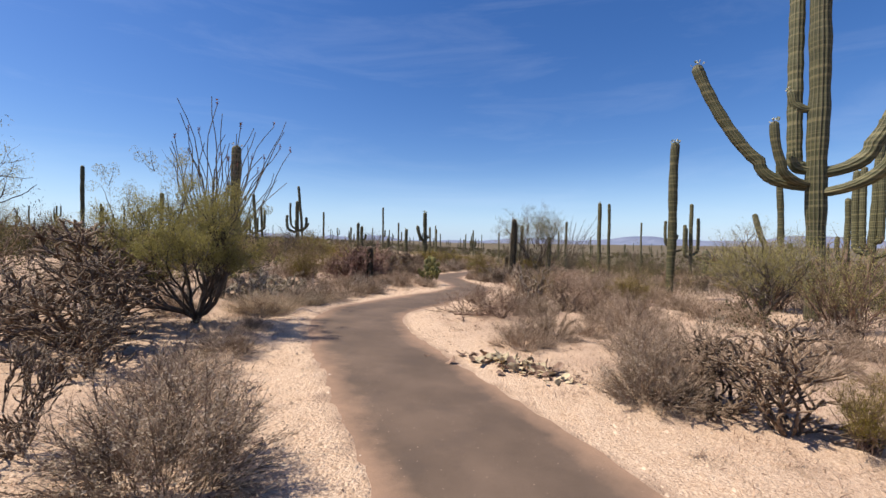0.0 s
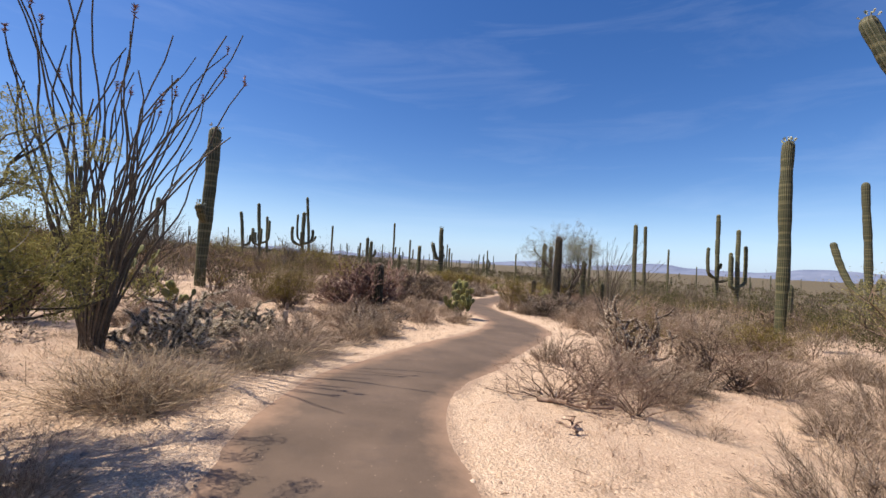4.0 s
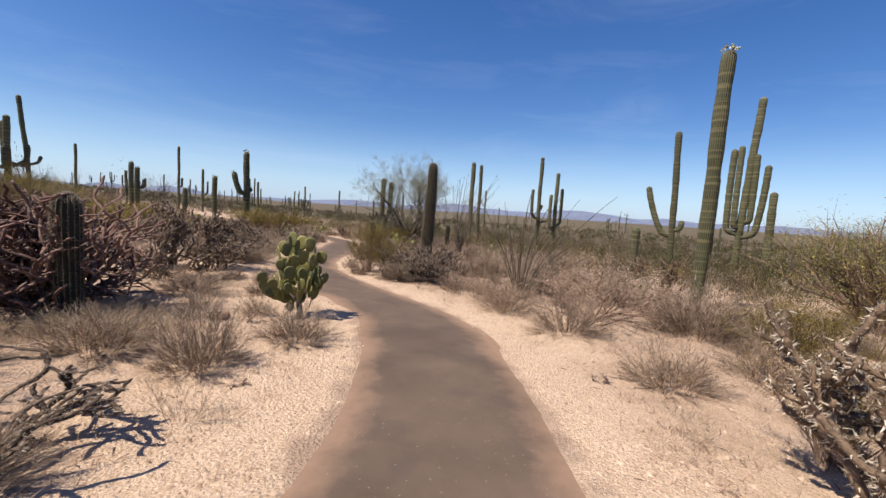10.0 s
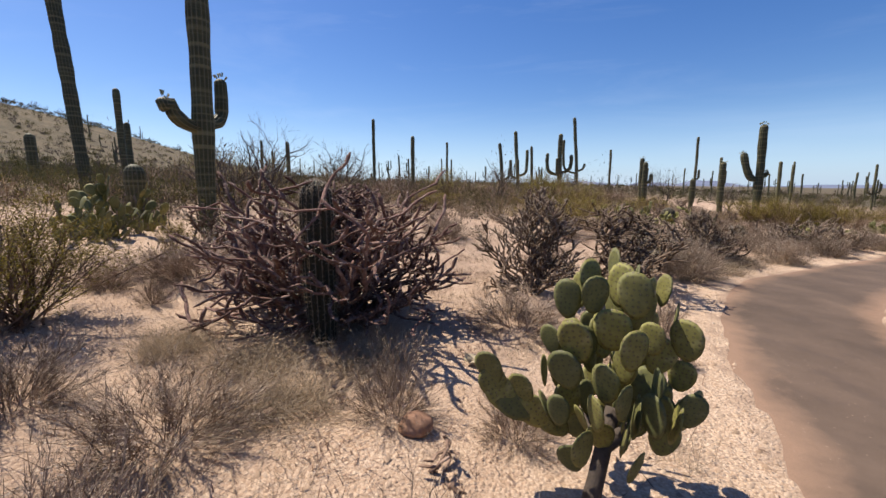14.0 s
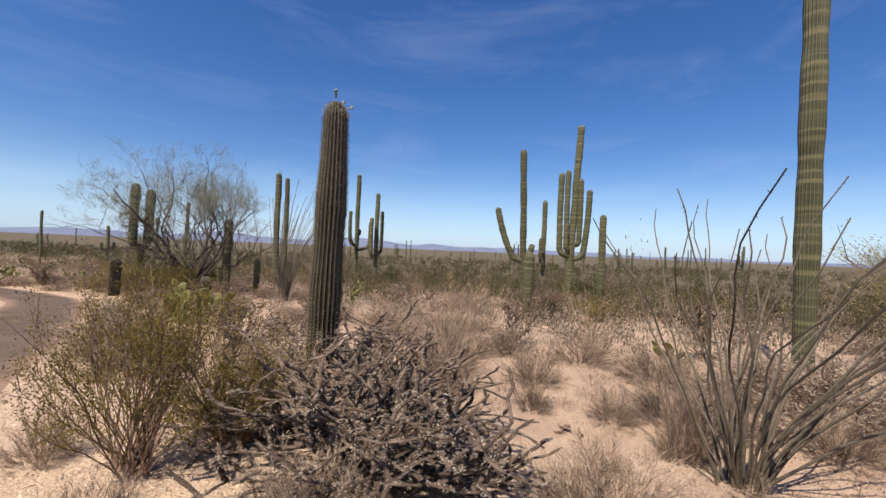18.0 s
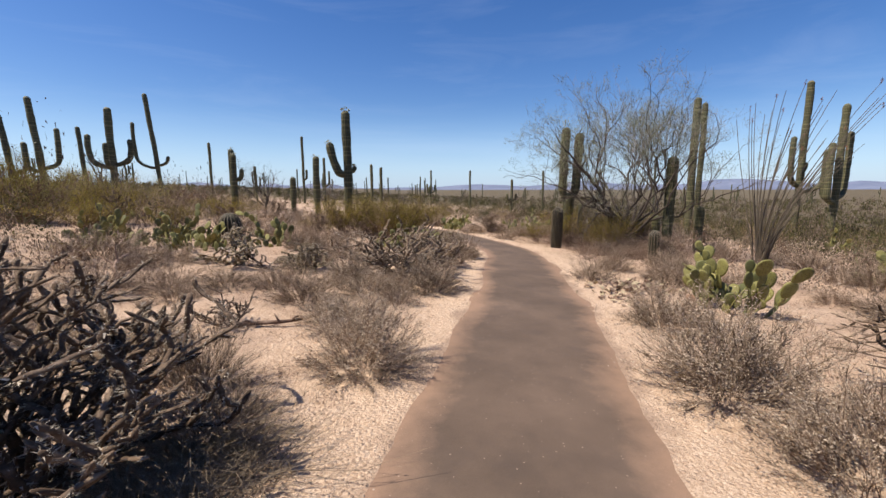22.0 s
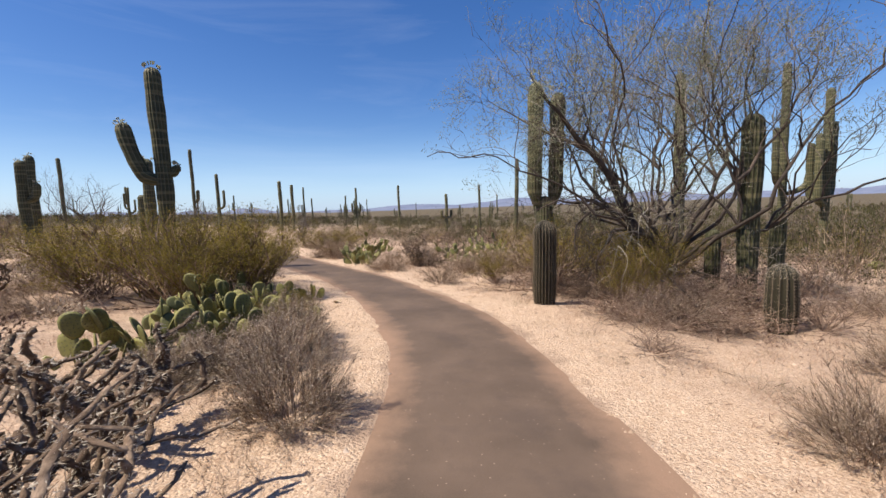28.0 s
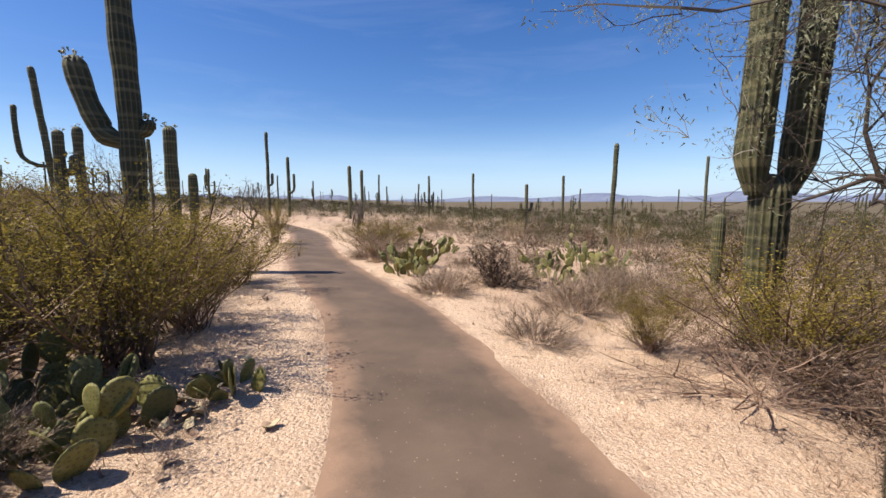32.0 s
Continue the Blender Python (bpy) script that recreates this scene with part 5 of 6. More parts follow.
grow("bursage", 1.54, 23.36, 0.57, 0.57)
grow("wide_sprawl", 3.35, 21.95, 2.4, 1.35)
grow("bursage", -1.03, 29.6, 1.05, 0.55)
grow("chain", -2.95, 32.6, 1.5, 0.85)
grow("broad_stag", 0.35, 31.9, 2.6, 1.2)
grow("bare", 10.32, 26.57, 2.44, 1.54)
grow("bursage", 17.84, 29.91, 3.70, 1.02)
grow("cholla", 15.94, 25.37, 2.62, 1.12)
grow("leafy", 2.85, 26.85, 1.5, 0.9)
grow("leafy", -1.5, 24.85, 1.1, 0.6)
grow("chain", -1.51, 32.63, 1.4, 0.68)
grow("sprawl", -2.3, 32.5, 1.3, 0.7)
grow("straw", -0.91, 25.82, 0.54, 0.25)
grow("leafy", 2.75, 25.75, 1.3, 0.8)
grow("cholla", 4.80, 26.75, 1.99, 0.95)
grow("bursage", 5.42, 33.1, 1.0, 0.62)
grow("leafy", 3.65, 28.75, 1.3, 0.7)
grow("creosote", -13.62, 41.23, 3.43, 2.48)
grow("creosote", -1.46, 52.08, 1.48, 1.54)
grow("creosote", 2.69, 50.04, 3.51, 1.24)
grow("bursage", -5.49, 32.57, 2.16, 0.75)
grow("bursage", -3.25, 30.62, 1.23, 0.51)
grow("bursage", 12.75, 50.77, 3.70, 1.13)
grow("bursage", -1.27, 27.11, 0.85, 0.70)
grow("bursage", -2.81, 29.89, 1.04, 0.38)
grow("bursage", -4.40, 31.89, 0.88, 0.45)
grow("stag", 6.65, 33.25, 0.95, 0.82)
grow("leafy", 0.78, 30.7, 1.24, 0.72)
grow("leafy", -0.2, 30.1, 1.0, 0.45)
grow("bursage", 0.1, 30.5, 0.9, 0.4)
grow("bursage", 0.22, 29.6, 0.7, 0.42)
grow("chain", -1.55, 31.93, 0.75, 0.69)
grow("bursage", 5.75, 31.61, 1.43, 0.62)
grow("bursage", -2.88, 36.74, 0.55, 0.50)
grow("bursage", 5.37, 44.72, 2.24, 0.77)
grow("leafy", -0.53, 30.8, 1.1, 0.6)
grow("creosote", -0.45, 42.09, 3.70, 1.36)
grow("leafy", 2.0, 34.6, 0.95, 0.88)
grow("broad_stag", 1.15, 33.2, 1.9, 0.95)
grow("antler", 0.9, 34.45, 1.4, 0.8)
grow("leafy", 0.91, 35.67, 0.84, 0.46)
grow("bare", 5.65, 35.2, 1.1, 0.5)
grow("bursage", 5.31, 33.19, 0.76, 0.56)
grow("creosote", 8.35, 39.15, 1.53, 1.40)
grow("bursage", 3.96, 43.46, 1.37, 0.64)
grow("bursage", 4.84, 40.86, 1.19, 0.55)
grow("cholla", 5.18, 44.42, 1.83, 1.03)
grow("bursage", 2.36, 54.52, 3.06, 1.25)
grow("bursage", -1.82, 38.88, 1.19, 0.51)
grow("bare", 8.45, 35.28, 1.07, 0.98)
grow("bursage", 7.91, 42.54, 1.68, 0.86)
grow("open", 1.95, 36.65, 0.95, 0.65)
grow("bare", -0.48, 39.89, 3.0, 1.5)
grow("creosote", 0.92, 40.93, 1.80, 1.20)
grow("bare", 6.35, 39.3, 2.2, 0.9)
grow("creosote", 6.08, 40.54, 1.08, 0.73)
grow("bursage", 2.55, 48.25, 2.01, 1.01)
grow("bursage", 6.65, 43.87, 1.36, 0.51)
grow("open", 2.7, 23.2, 1.2, 1.15)
grow("leafy", -1.35, 23.35, 1.5, 0.78)
grow("leafy", -2.3, 23.9, 1.5, 0.75)
grow("stag", -1.55, 25.9, 1.9, 1.2)
grow("antler", -2.9, 25.2, 1.1, 0.85)
grow("verde", 12.30, 15.30, 5.00, 2.90)
grow("verde", 10.40, 10.60, 3.60, 2.40)
grow("creosote", -1.00, 40.90, 2.80, 1.55)
grow("creosote", 0.30, 38.90, 1.80, 1.20)
grow("stag", -5.60, 4.60, 2.20, 1.50)
grow("stag", -3.40, 3.90, 1.30, 0.70)
grow("open", 0.00, 39.00, 2.60, 1.60)
grow("creosote", 0.95, 39.75, 2.5, 1.55)
grow("creosote", -1.7, 40.3, 2.8, 1.5)
grow("leafy", 1.9, 36.65, 0.95, 0.62)
grow("leafy", 1.45, 35.7, 1.2, 0.5)
grow("bursage", 1.0, 38.4, 1.0, 0.5)
grow("creosote", 7.2, 37.4, 1.1, 1.15)
grow("creosote", 7.6, 38.6, 1.3, 1.2)
grow("bare", 9.4, 36.6, 2.2, 1.3)
grow("bare", 7.4, 37.9, 1.6, 0.7)
grow("bare", 10.6, 38.6, 2.4, 1.3)
grow("bare", 7.0, 39.4, 1.8, 0.9)
grow("bursage", 7.0, 36.3, 1.5, 0.6)
grow("bare", 8.7, 39.0, 2.2, 1.2)
grow("cholla", 9.9, 39.3, 2.0, 1.2)
grow("bare", 8.9, 36.9, 1.6, 1.0)
grow("creosote", 9.0, 38.5, 1.4, 1.3)
grow("bursage", 8.1, 36.9, 1.3, 0.6)
grow("bare", 7.2, 40.5, 1.6, 1.0)
grow("bare", 6.8, 38.9, 1.5, 0.8)
grow("cholla", -4.0, 4.6, 1.8, 1.2)
grow("cholla", -5.2, 6.3, 2.2, 1.3)
grow("bursage", -2.1, 3.2, 1.2, 0.6)
grow("bursage", -2.6, 5.0, 0.9, 0.45)
grow("creosote", 7.06, 39.66, 2.5, 1.3)
grow("bursage", 5.9, 42.3, 1.5, 0.7)
grow("bursage", 6.8, 43.0, 1.8, 0.8)
grow("straw", -0.85, 26.1, 1.0, 0.28)
grow("bursage", -0.95, 26.5, 1.0, 0.4)
grow("bare", -0.95, 25.6, 0.9, 0.35)
grow("straw", -0.95, 24.75, 0.9, 0.3)
grow("straw", -2.2, 27.9, 1.0, 0.3)
grow("bursage", -3.3, 11.3, 1.3, 0.6)
grow("bursage", -2.5, 11.6, 1.1, 0.55)
grow("tan_sprawl", -4.15, 11.3, 0.9, 0.6)
grow("bare", -5.6, 12.9, 1.5, 0.5)
grow("bursage", 4.2, 31.9, 1.2, 0.6)
grow("leafy", 1.2, 36.0, 1.3, 0.5)
grow("leafy", 1.85, 36.0, 1.15, 0.7)
grow("bare", 7.6, 38.2, 2.0, 1.5)
grow("bare", 8.3, 38.7, 2.4, 1.7)
grow("bare", 7.1, 37.4, 1.2, 0.9)
grow("bare", 7.3, 36.5, 1.9, 0.75)
grow("bare", 6.7, 35.9, 1.6, 0.4)
grow("bare", 7.6, 35.7, 1.8, 0.6)
grow("bare", 6.9, 36.9, 1.6, 0.9)
grow("bare", 7.9, 37.1, 1.9, 1.1)
grow("bare", 8.4, 36.6, 1.8, 0.9)
grow("creosote", 7.9, 37.5, 1.2, 1.3)
grow("bare", 8.9, 36.1, 1.7, 0.7)
grow("bare", 6.7, 36.35, 1.8, 0.62)
grow("bare", 7.2, 36.0, 1.8, 0.66)
grow("bare", 6.5, 36.5, 1.3, 0.5)
grow("open", 7.5, 37.9, 1.3, 1.3)
grow("straw", -2.2, 16.2, 0.9, 0.3)
grow("straw", -3.0, 16.4, 0.9, 0.3)
grow("straw", -2.4, 17.1, 0.8, 0.28)
grow("cholla", 2.75, 4.1, 1.5, 0.85)
grow("bursage", 2.5, 4.5, 1.3, 0.8)
PADS.extend(pad_shape(s) for s in (3, 4, 5))
great_prickly_pear(-0.47, 17.08)
prickly_pear(-7.22, 14.04, 0.77, 0.58)
prickly_pear(10.16, 20.38, 0.60, 0.54)
prickly_pear(11.76, 32.06, 2.05, 1.37)
prickly_pear(-4.60, 34.74, 2.13, 1.29)
prickly_pear(-12.19, 43.81, 3.21, 1.15)
prickly_pear(5.17, 29.45, 1.25, 1.25, "tall prickly pear cactus with broad pale-edged pads", 84, 1.12, 11, 0.62)
grow("sprawl", 6.1, 26.75, 1.6, 1.25)
prickly_pear(3.63, 47.47, 1.71, 1.37)
prickly_pear(19.41, 39.76, 2.75, 1.10)
prickly_pear(1.02, 36.63, 0.4, 0.6, "", 5, 1.4)
prickly_pear(8.69, 47.60, 2.84, 1.42)
prickly_pear(0.6, 37.75, 1.5, 0.55, "", 20, 1.15)
prickly_pear(0.8, 39.0, 0.8, 0.5, "", 10, 1.3)
prickly_pear(1.4, 38.95, 1.0, 0.35, "", 14, 1.15)
prickly_pear(1.95, 39.5, 0.55, 0.32)
prickly_pear(9.63, 50.05, 2.97, 1.48)
prickly_pear(3.37, 45.71, 1.44, 1.31)
prickly_pear(8.33, 46.32, 2.34, 1.32)
prickly_pear(4.61, 50.62, 1.60, 1.00)
prickly_pear(-11.3, 17.2, 2.5, 1.35, "broad dark green prickly pear cactus below a saguaro", 85, 1.3)
prickly_pear(-10.3, 16.6, 1.5, 1.0, "", 40, 1.2)
prickly_pear(6.6, 45.2, 1.7, 1.1)
prickly_pear(-3.2, 36.2, 1.8, 1.1)
prickly_pear(-6.7, 34.6, 2.0, 0.95)
prickly_pear(-5.7, 35.4, 1.8, 0.55)
prickly_pear(-8.6, 37.6, 2.2, 0.9)
prickly_pear(-6.2, 36.8, 2.2, 1.1)
prickly_pear(0.62, 36.5, 0.9, 0.6, "", 16, 1.3)
prickly_pear(0.05, 36.45, 0.9, 0.55, "", 14, 1.3)
prickly_pear(1.05, 37.95, 0.9, 0.55, "", 20, 1.1)
prickly_pear(1.4, 38.4, 0.7, 0.45, "", 14, 1.05)
prickly_pear(0.7, 38.3, 1.2, 0.6, "", 26, 1.15)
prickly_pear(1.0, 36.85, 0.7, 0.6, "", 14, 1.2)
prickly_pear(0.3, 36.95, 0.9, 0.5, "", 16, 1.2)
prickly_pear(1.52, 37.4, 0.5, 0.42, "", 7, 1.1)
prickly_pear(1.98, 37.7, 0.35, 0.34, "", 4, 1.0)
prickly_pear(1.28, 37.0, 0.8, 0.55, "", 18, 1.3)
prickly_pear(0.9, 37.45, 0.9, 0.6, "", 18, 1.25)
ocotillo(-5.1, 9.3, 2.4, 4.2, 50, (0.38, -0.15), True, 0.0185)
ocotillo(4.85, 19.2, 3.4, 2.6, 34, (0.35, -0.45), False, 0.0125)
ocotillo(10.7, 34.6, 3.2, 4.9, 38, (0.9, -0.2), True, 0.017)
mesquite = tree(8.3, 37.9, 8.2, 7.0, 7, 1.0, label="old mesquite tree with crooked dark limbs and sparse leaves", limbs=13, thick=0.072, fork=0.14, lean=(0.45, 0.1), drooping=9, count=52000, upright=0.58, bend=0.46)
bough(mesquite, 0.105, [(8.32, 38.0, -1.3), (8.2, 38.2, -0.75), (7.97, 38.21, 0.03), (7.69, 38.12, 0.48), (7.46, 38.13, 0.91), (7.05, 38.09, 1.33), (6.73, 38.14, 1.63), (6.5, 38.18, 1.94), (6.15, 38.13, 2.24), (5.85, 38.2, 2.7)], 0.0, 3000)
bough(mesquite, 0.045, [(6.93, 38.11, 1.44), (6.82, 38.44, 1.62), (6.76, 38.96, 1.83), (6.61, 39.51, 2.13), (6.36, 40.06, 2.49), (6.08, 40.62, 2.89)], 0.04, 5000)
bough(mesquite, 0.062, [(7.94, 38.22, 0.12), (7.74, 38.35, 0.29), (7.67, 38.57, 0.4), (7.48, 38.8, 0.56), (7.25, 39.01, 0.51), (6.99, 39.23, 0.58), (6.63, 39.43, 0.4)], 0.10)
bough(mesquite, 0.041, [(7.67, 38.47, 0.36), (7.41, 38.62, 0.71), (7.22, 38.76, 1.02), (7.14, 38.91, 1.44), (6.96, 38.96, 1.89), (6.9, 39.02, 2.44)], 0.0, 1500)
bough(mesquite, 0.036, [(7.67, 38.57, 0.4), (7.38, 38.68, 0.34), (7.11, 38.77, 0.06), (7.04, 38.73, -0.33), (7.13, 38.59, -0.72)], 0.12)
bough(mesquite, 0.043, [(7.97, 38.2, 0.03), (7.47, 38.13, -0.03), (7.24, 38.11, -0.37), (7.14, 38.19, -0.64), (7.16, 38.15, -1.0)], 0.12)
bough(mesquite, 0.035, [(6.81, 38.13, 1.57), (6.95, 38.15, 1.83), (6.89, 38.18, 2.12), (6.86, 38.22, 2.46)], 0.0, 1000)
tree(-3.78, 6.28, 2.4, 2.7, 12, 1.0, "palo_verde_tree", "small olive-green palo verde tree beside the path", 14, 0.055, VERDE_LEAF, 0.62, 110000, levels=4, fork=0.05, upright=0.35, clump=0.07)
tree(12.6, 15.6, 5.5, 3.6, 13, 1.0, "palo_verde_tree", "yellow-green palo verde tree under a saguaro", 9, 0.09, VERDE_LEAF, 0.8, 30000)
tree(8.3, 10.6, 4.2, 2.8, 14, 1.0, "palo_verde_tree", "yellow-green palo verde tree under a saguaro", 8, 0.07, VERDE_LEAF, 0.7, 26000)
tree(-16.0, 50.0, 4.5, 3.6, 8, 0.0, "bare_tree", "leafless grey tree standing in the scrub", levels=4)
bare = "leafless grey tree standing in the scrub"
for i, (x, y, w, h) in enumerate(((-13.5, 35.6, 4.2, 3.6), (-9.7, 58.0, 5.0, 4.6), (-14.6, 22.3, 3.6, 3.5), (-12.6, 20.2, 3.0, 3.1), (-18.5, 28.5, 4.5, 3.6), (-22.5, 31.0, 4.5, 3.8), (-5.0, 60.0, 4.4, 3.2), (1.0, 58.0, 4.0, 2.4), (-18.0, 24.0, 3.6, 3.0), (-30.0, 60.0, 6.0, 4.5))):
    tree(x, y, w, h, 140 + i, 0.0, "bare_tree", bare, limbs=6, thick=0.07, levels=4, fork=0.2)
tree(-8.4, 5.8, 3.6, 4.2, 160, 1.0, label="feathery mesquite tree beyond the cholla", limbs=8, thick=0.07, levels=4, count=14000)
dead_branch(0.22, 9.34, -20, 0.9, 0.028, 0.05, 1)
dead_branch(-3.99, 30.57, 113, 1.5, 0.032, 0.25, 2)
dead_branch(-1.5, 28.45, 15, 0.6, 0.03, 0.04, 3)
stake(-3.68, 11.66, 0.52)


def join_scrub(name, label, material, shapes, spots):
    """Many small plants joined into one mesh of real twigs and leaves."""
    verts, tris, count = [], [], 0
    for x, y, z, w, h, a, k in spots:
        v, t = shapes[int(k) % len(shapes)]
        c, s = math.cos(a), math.sin(a)
        verts.append(np.stack([x + w * (c * v[:, 0] - s * v[:, 1]), y + w * (s * v[:, 0] + c * v[:, 1]), z + h * v[:, 2]], 1))
        tris.append(t + count)
        count += len(v)
    me = fast_mesh(name, np.concatenate(verts), np.concatenate(tris), material)
    tagged(new(name, me), label, "scrub", kind="stuff")


def spots_between(seed, count, near, far, sizes, heights, clear=0.8, y0=-3, y1=64):
    """Places between two distances from the path, clear of what stands there and of bare patches."""
    rng = np.random.default_rng(seed)
    n = count * 12
    x, y = rng.uniform(-far - 4, far + 6, n), rng.uniform(y0, y1, n)
    away = from_path(x, y)
    bare = np.sin(0.9 * x + 1.7 * np.sin(0.5 * y)) * np.cos(0.8 * y + 0.6 * x)
    keep = [i for i in np.where((away > near) & (away < far) & (bare < 0.62))[0]]
    stand = np.array(STANDING)
    out = []
    for i in keep:
        if len(out) == count:
            break
        w = rng.uniform(*sizes)
        if np.min(np.hypot(stand[:, 0] - x[i], stand[:, 1] - y[i]) - clear * 0.5 * stand[:, 2]) < 0.25 * w or away[i] < near + 0.4 * w:
            continue
        out.append((x[i], y[i], float(slope_z(x[i], y[i]) + bumps(x[i], y[i], away[i])) - 0.01, w, rng.uniform(*heights) * w, rng.uniform(0, 6.28), i))
    return out


def more_bursage():
    """The rest of the low grey shrubs between the plants that were placed one by one."""
    for x, y, z, w, h, a, k in spots_between(18, 150, 2.7, 8.5, (0.8, 1.6), (0.42, 0.60), 0.6, 0, 50):
        if not (-5.2 < x < -1.0 and 13.3 < y < 16.6 or 4.4 < x < 6.6 and 34.9 < y < 37.7):
            grow("bursage", x, y, w, h)


def filler():
    more_bursage()
    low = [bursage_build(s, 26, 9, 2) for s in (201, 202, 203, 204, 205)]
    thin = [bursage_build(s, 16, 7, 2) for s in (206, 207, 208)]
    near = spots_between(11, 700, 1.5, 8.5, (0.28, 0.75), (0.45, 0.75))
    join_scrub("low_scrub_twigs", "low dry twiggy scrub covering the sand", GREY_TWIG, [w.arrays() for w, g in low], near)
    join_scrub("low_scrub_leaves", "pale dry leaves of the low scrub", GREY_LEAF, [g.arrays() for w, g in low], near)
    grass = [straw_build(s, 70)[0].arrays() for s in (211, 212)]
    join_scrub("dry_grass", "thin dry grass tufts on the sand", STRAW, grass, spots_between(12, 700, 1.15, 8, (0.25, 0.6), (0.3, 0.7), 0.3))
    sticks = [cholla_build(s, 12, 0.022, 0.15, 0.0, 3, 0, 4)[0].arrays() for s in (221, 222)]
    join_scrub("fallen_cholla", "dead cholla joints and sticks lying about", BROWN_TWIG, sticks, spots_between(13, 120, 1.3, 8, (0.25, 0.6), (0.12, 0.3), 0.2))
    mid = spots_between(14, 350, 6.5, 28, (0.6, 1.5), (0.5, 0.8), 0.6, -8, 75)
    join_scrub("scrub_twigs", "grey scrub on the flats", GREY_TWIG, [w.arrays() for w, g in thin], mid)
    join_scrub("scrub_leaves", "pale leaves of the grey scrub", GREY_LEAF, [g.arrays() for w, g in thin], mid)
    bush = [creosote_build(s, 14, 800, 6) for s in (231, 232, 233)]
    green = spots_between(15, 300, 6.5, 26, (0.9, 2.2), (0.6, 0.9), 0.6, -8, 80)
    join_scrub("creosote_scrub_twigs", "stems of the creosote scrub", GREY_TWIG, [w.arrays() for w, g in bush], green)
    join_scrub("creosote_scrub_leaves", "olive leaves of the creosote scrub", CREO_LEAF, [g.arrays() for w, g in bush], green)
    brush = [p for p in spots_between(17, 260, 8.5, 26, (1.5, 2.8), (0.55, 0.85), 0.5, -4, 70) if p[0] < -4]
    join_scrub("brush_twigs", "stems of tall brush on the rising flats", GREY_TWIG, [w.arrays() for w, g in bush], brush)
    join_scrub("brush_leaves", "olive leaves of tall brush on the rising flats", CREO_LEAF, [g.arrays() for w, g in bush], brush)
    tangle = [cholla_build(s, 110, 0.013, 0.11, 0.3, 8, 0, 4)[0].arrays() for s in (241, 242)]
    join_scrub("cholla_scrub", "cholla tangles on the flats", CHOLLA, tangle, spots_between(16, 70, 5.5, 22, (0.8, 1.8), (0.5, 0.8), 0.6, -6, 70))


def stones():
    """Gravel and small stones strewn over the sand."""
    rng = np.random.default_rng(31)
    n = 9000
    x, y = rng.uniform(-7, 9, n), rng.uniform(-1, 50, n)
    away = from_path(x, y)
    keep = (away > 0.8) & (rng.random(n) < np.clip(2.4 / (away + 0.4), 0.15, 1))
    x, y, away = x[keep], y[keep], away[keep]
    z = slope_z(x, y) + bumps(x, y, away)
    base = np.array([(1, 0, 0), (0.2, 0.9, 0), (-0.8, 0.5, 0), (-0.7, -0.6, 0), (0.3, -0.9, 0), (0.4, 0.3, 0.7), (-0.3, 0.2, 0.8), (0.1, -0.4, 0.6)])
    tris = np.array([(0, 1, 5), (1, 6, 5), (1, 2, 6), (2, 3, 6), (3, 7, 6), (3, 4, 7), (4, 0, 7), (0, 5, 7), (5, 6, 7)])
    size = 0.006 + 0.02 * rng.random(len(x)) ** 4
    turn = rng.uniform(0, 6.28, len(x))
    c, s = np.cos(turn)[:, None], np.sin(turn)[:, None]
    wob = base[None] * (1 + 0.35 * rng.normal(size=(len(x), 8, 3)))
    v = np.stack([x[:, None] + size[:, None] * (c * wob[:, :, 0] - s * wob[:, :, 1]), y[:, None] + size[:, None] * (s * wob[:, :, 0] + c * wob[:, :, 1]), z[:, None] - 0.003 + size[:, None] * wob[:, :, 2]], 2)
    t = tris[None] + (np.arange(len(x)) * 8)[:, None, None]
    tagged(new("gravel", fast_mesh("gravel", v.reshape(-1, 3), t.reshape(-1, 3), STONE)), "small stones and gravel strewn on the sand", "gravel", kind="stuff")
    # fine sticks and leaf litter
    n = 9000
    x, y = rng.uniform(-7, 9, n), rng.uniform(-1, 50, n)
    away = from_path(x, y)
    keep = (away > 0.95) & (rng.random(n) < np.clip((away - 0.7) / 1.2, 0, 1))
    x, y, away = x[keep], y[keep], away[keep]
    z = slope_z(x, y) + bumps(x, y, away) + 0.004
    turn, long = rng.uniform(0, 6.28, len(x)), 0.02 + 0.13 * rng.random(len(x)) ** 3
    dx, dy, tilt = np.cos(turn) * long, np.sin(turn) * long, rng.uniform(0, 0.25, len(x)) * long
    w = 0.003 + 0.002 * rng.random(len(x))
    ox, oy = -np.sin(turn) * w, np.cos(turn) * w
    v = np.stack([np.stack([x - ox, y - oy, z], 1), np.stack([x + ox, y + oy, z], 1), np.stack([x + dx, y + dy, z + tilt], 1), np.stack([x + dx * 0.4, y + dy * 0.4, z + tilt * 0.4 + 2.2 * w], 1)], 1)
    t = np.array([(0, 2, 3), (3, 2, 1), (0, 3, 1)])[None] + (np.arange(len(x)) * 4)[:, None, None]
    tagged(new("twig_litter", fast_mesh("twig_litter", v.reshape(-1, 3), t.reshape(-1, 3), BROWN_TWIG)), "broken twigs and plant litter on the ground", "litter", kind="stuff")


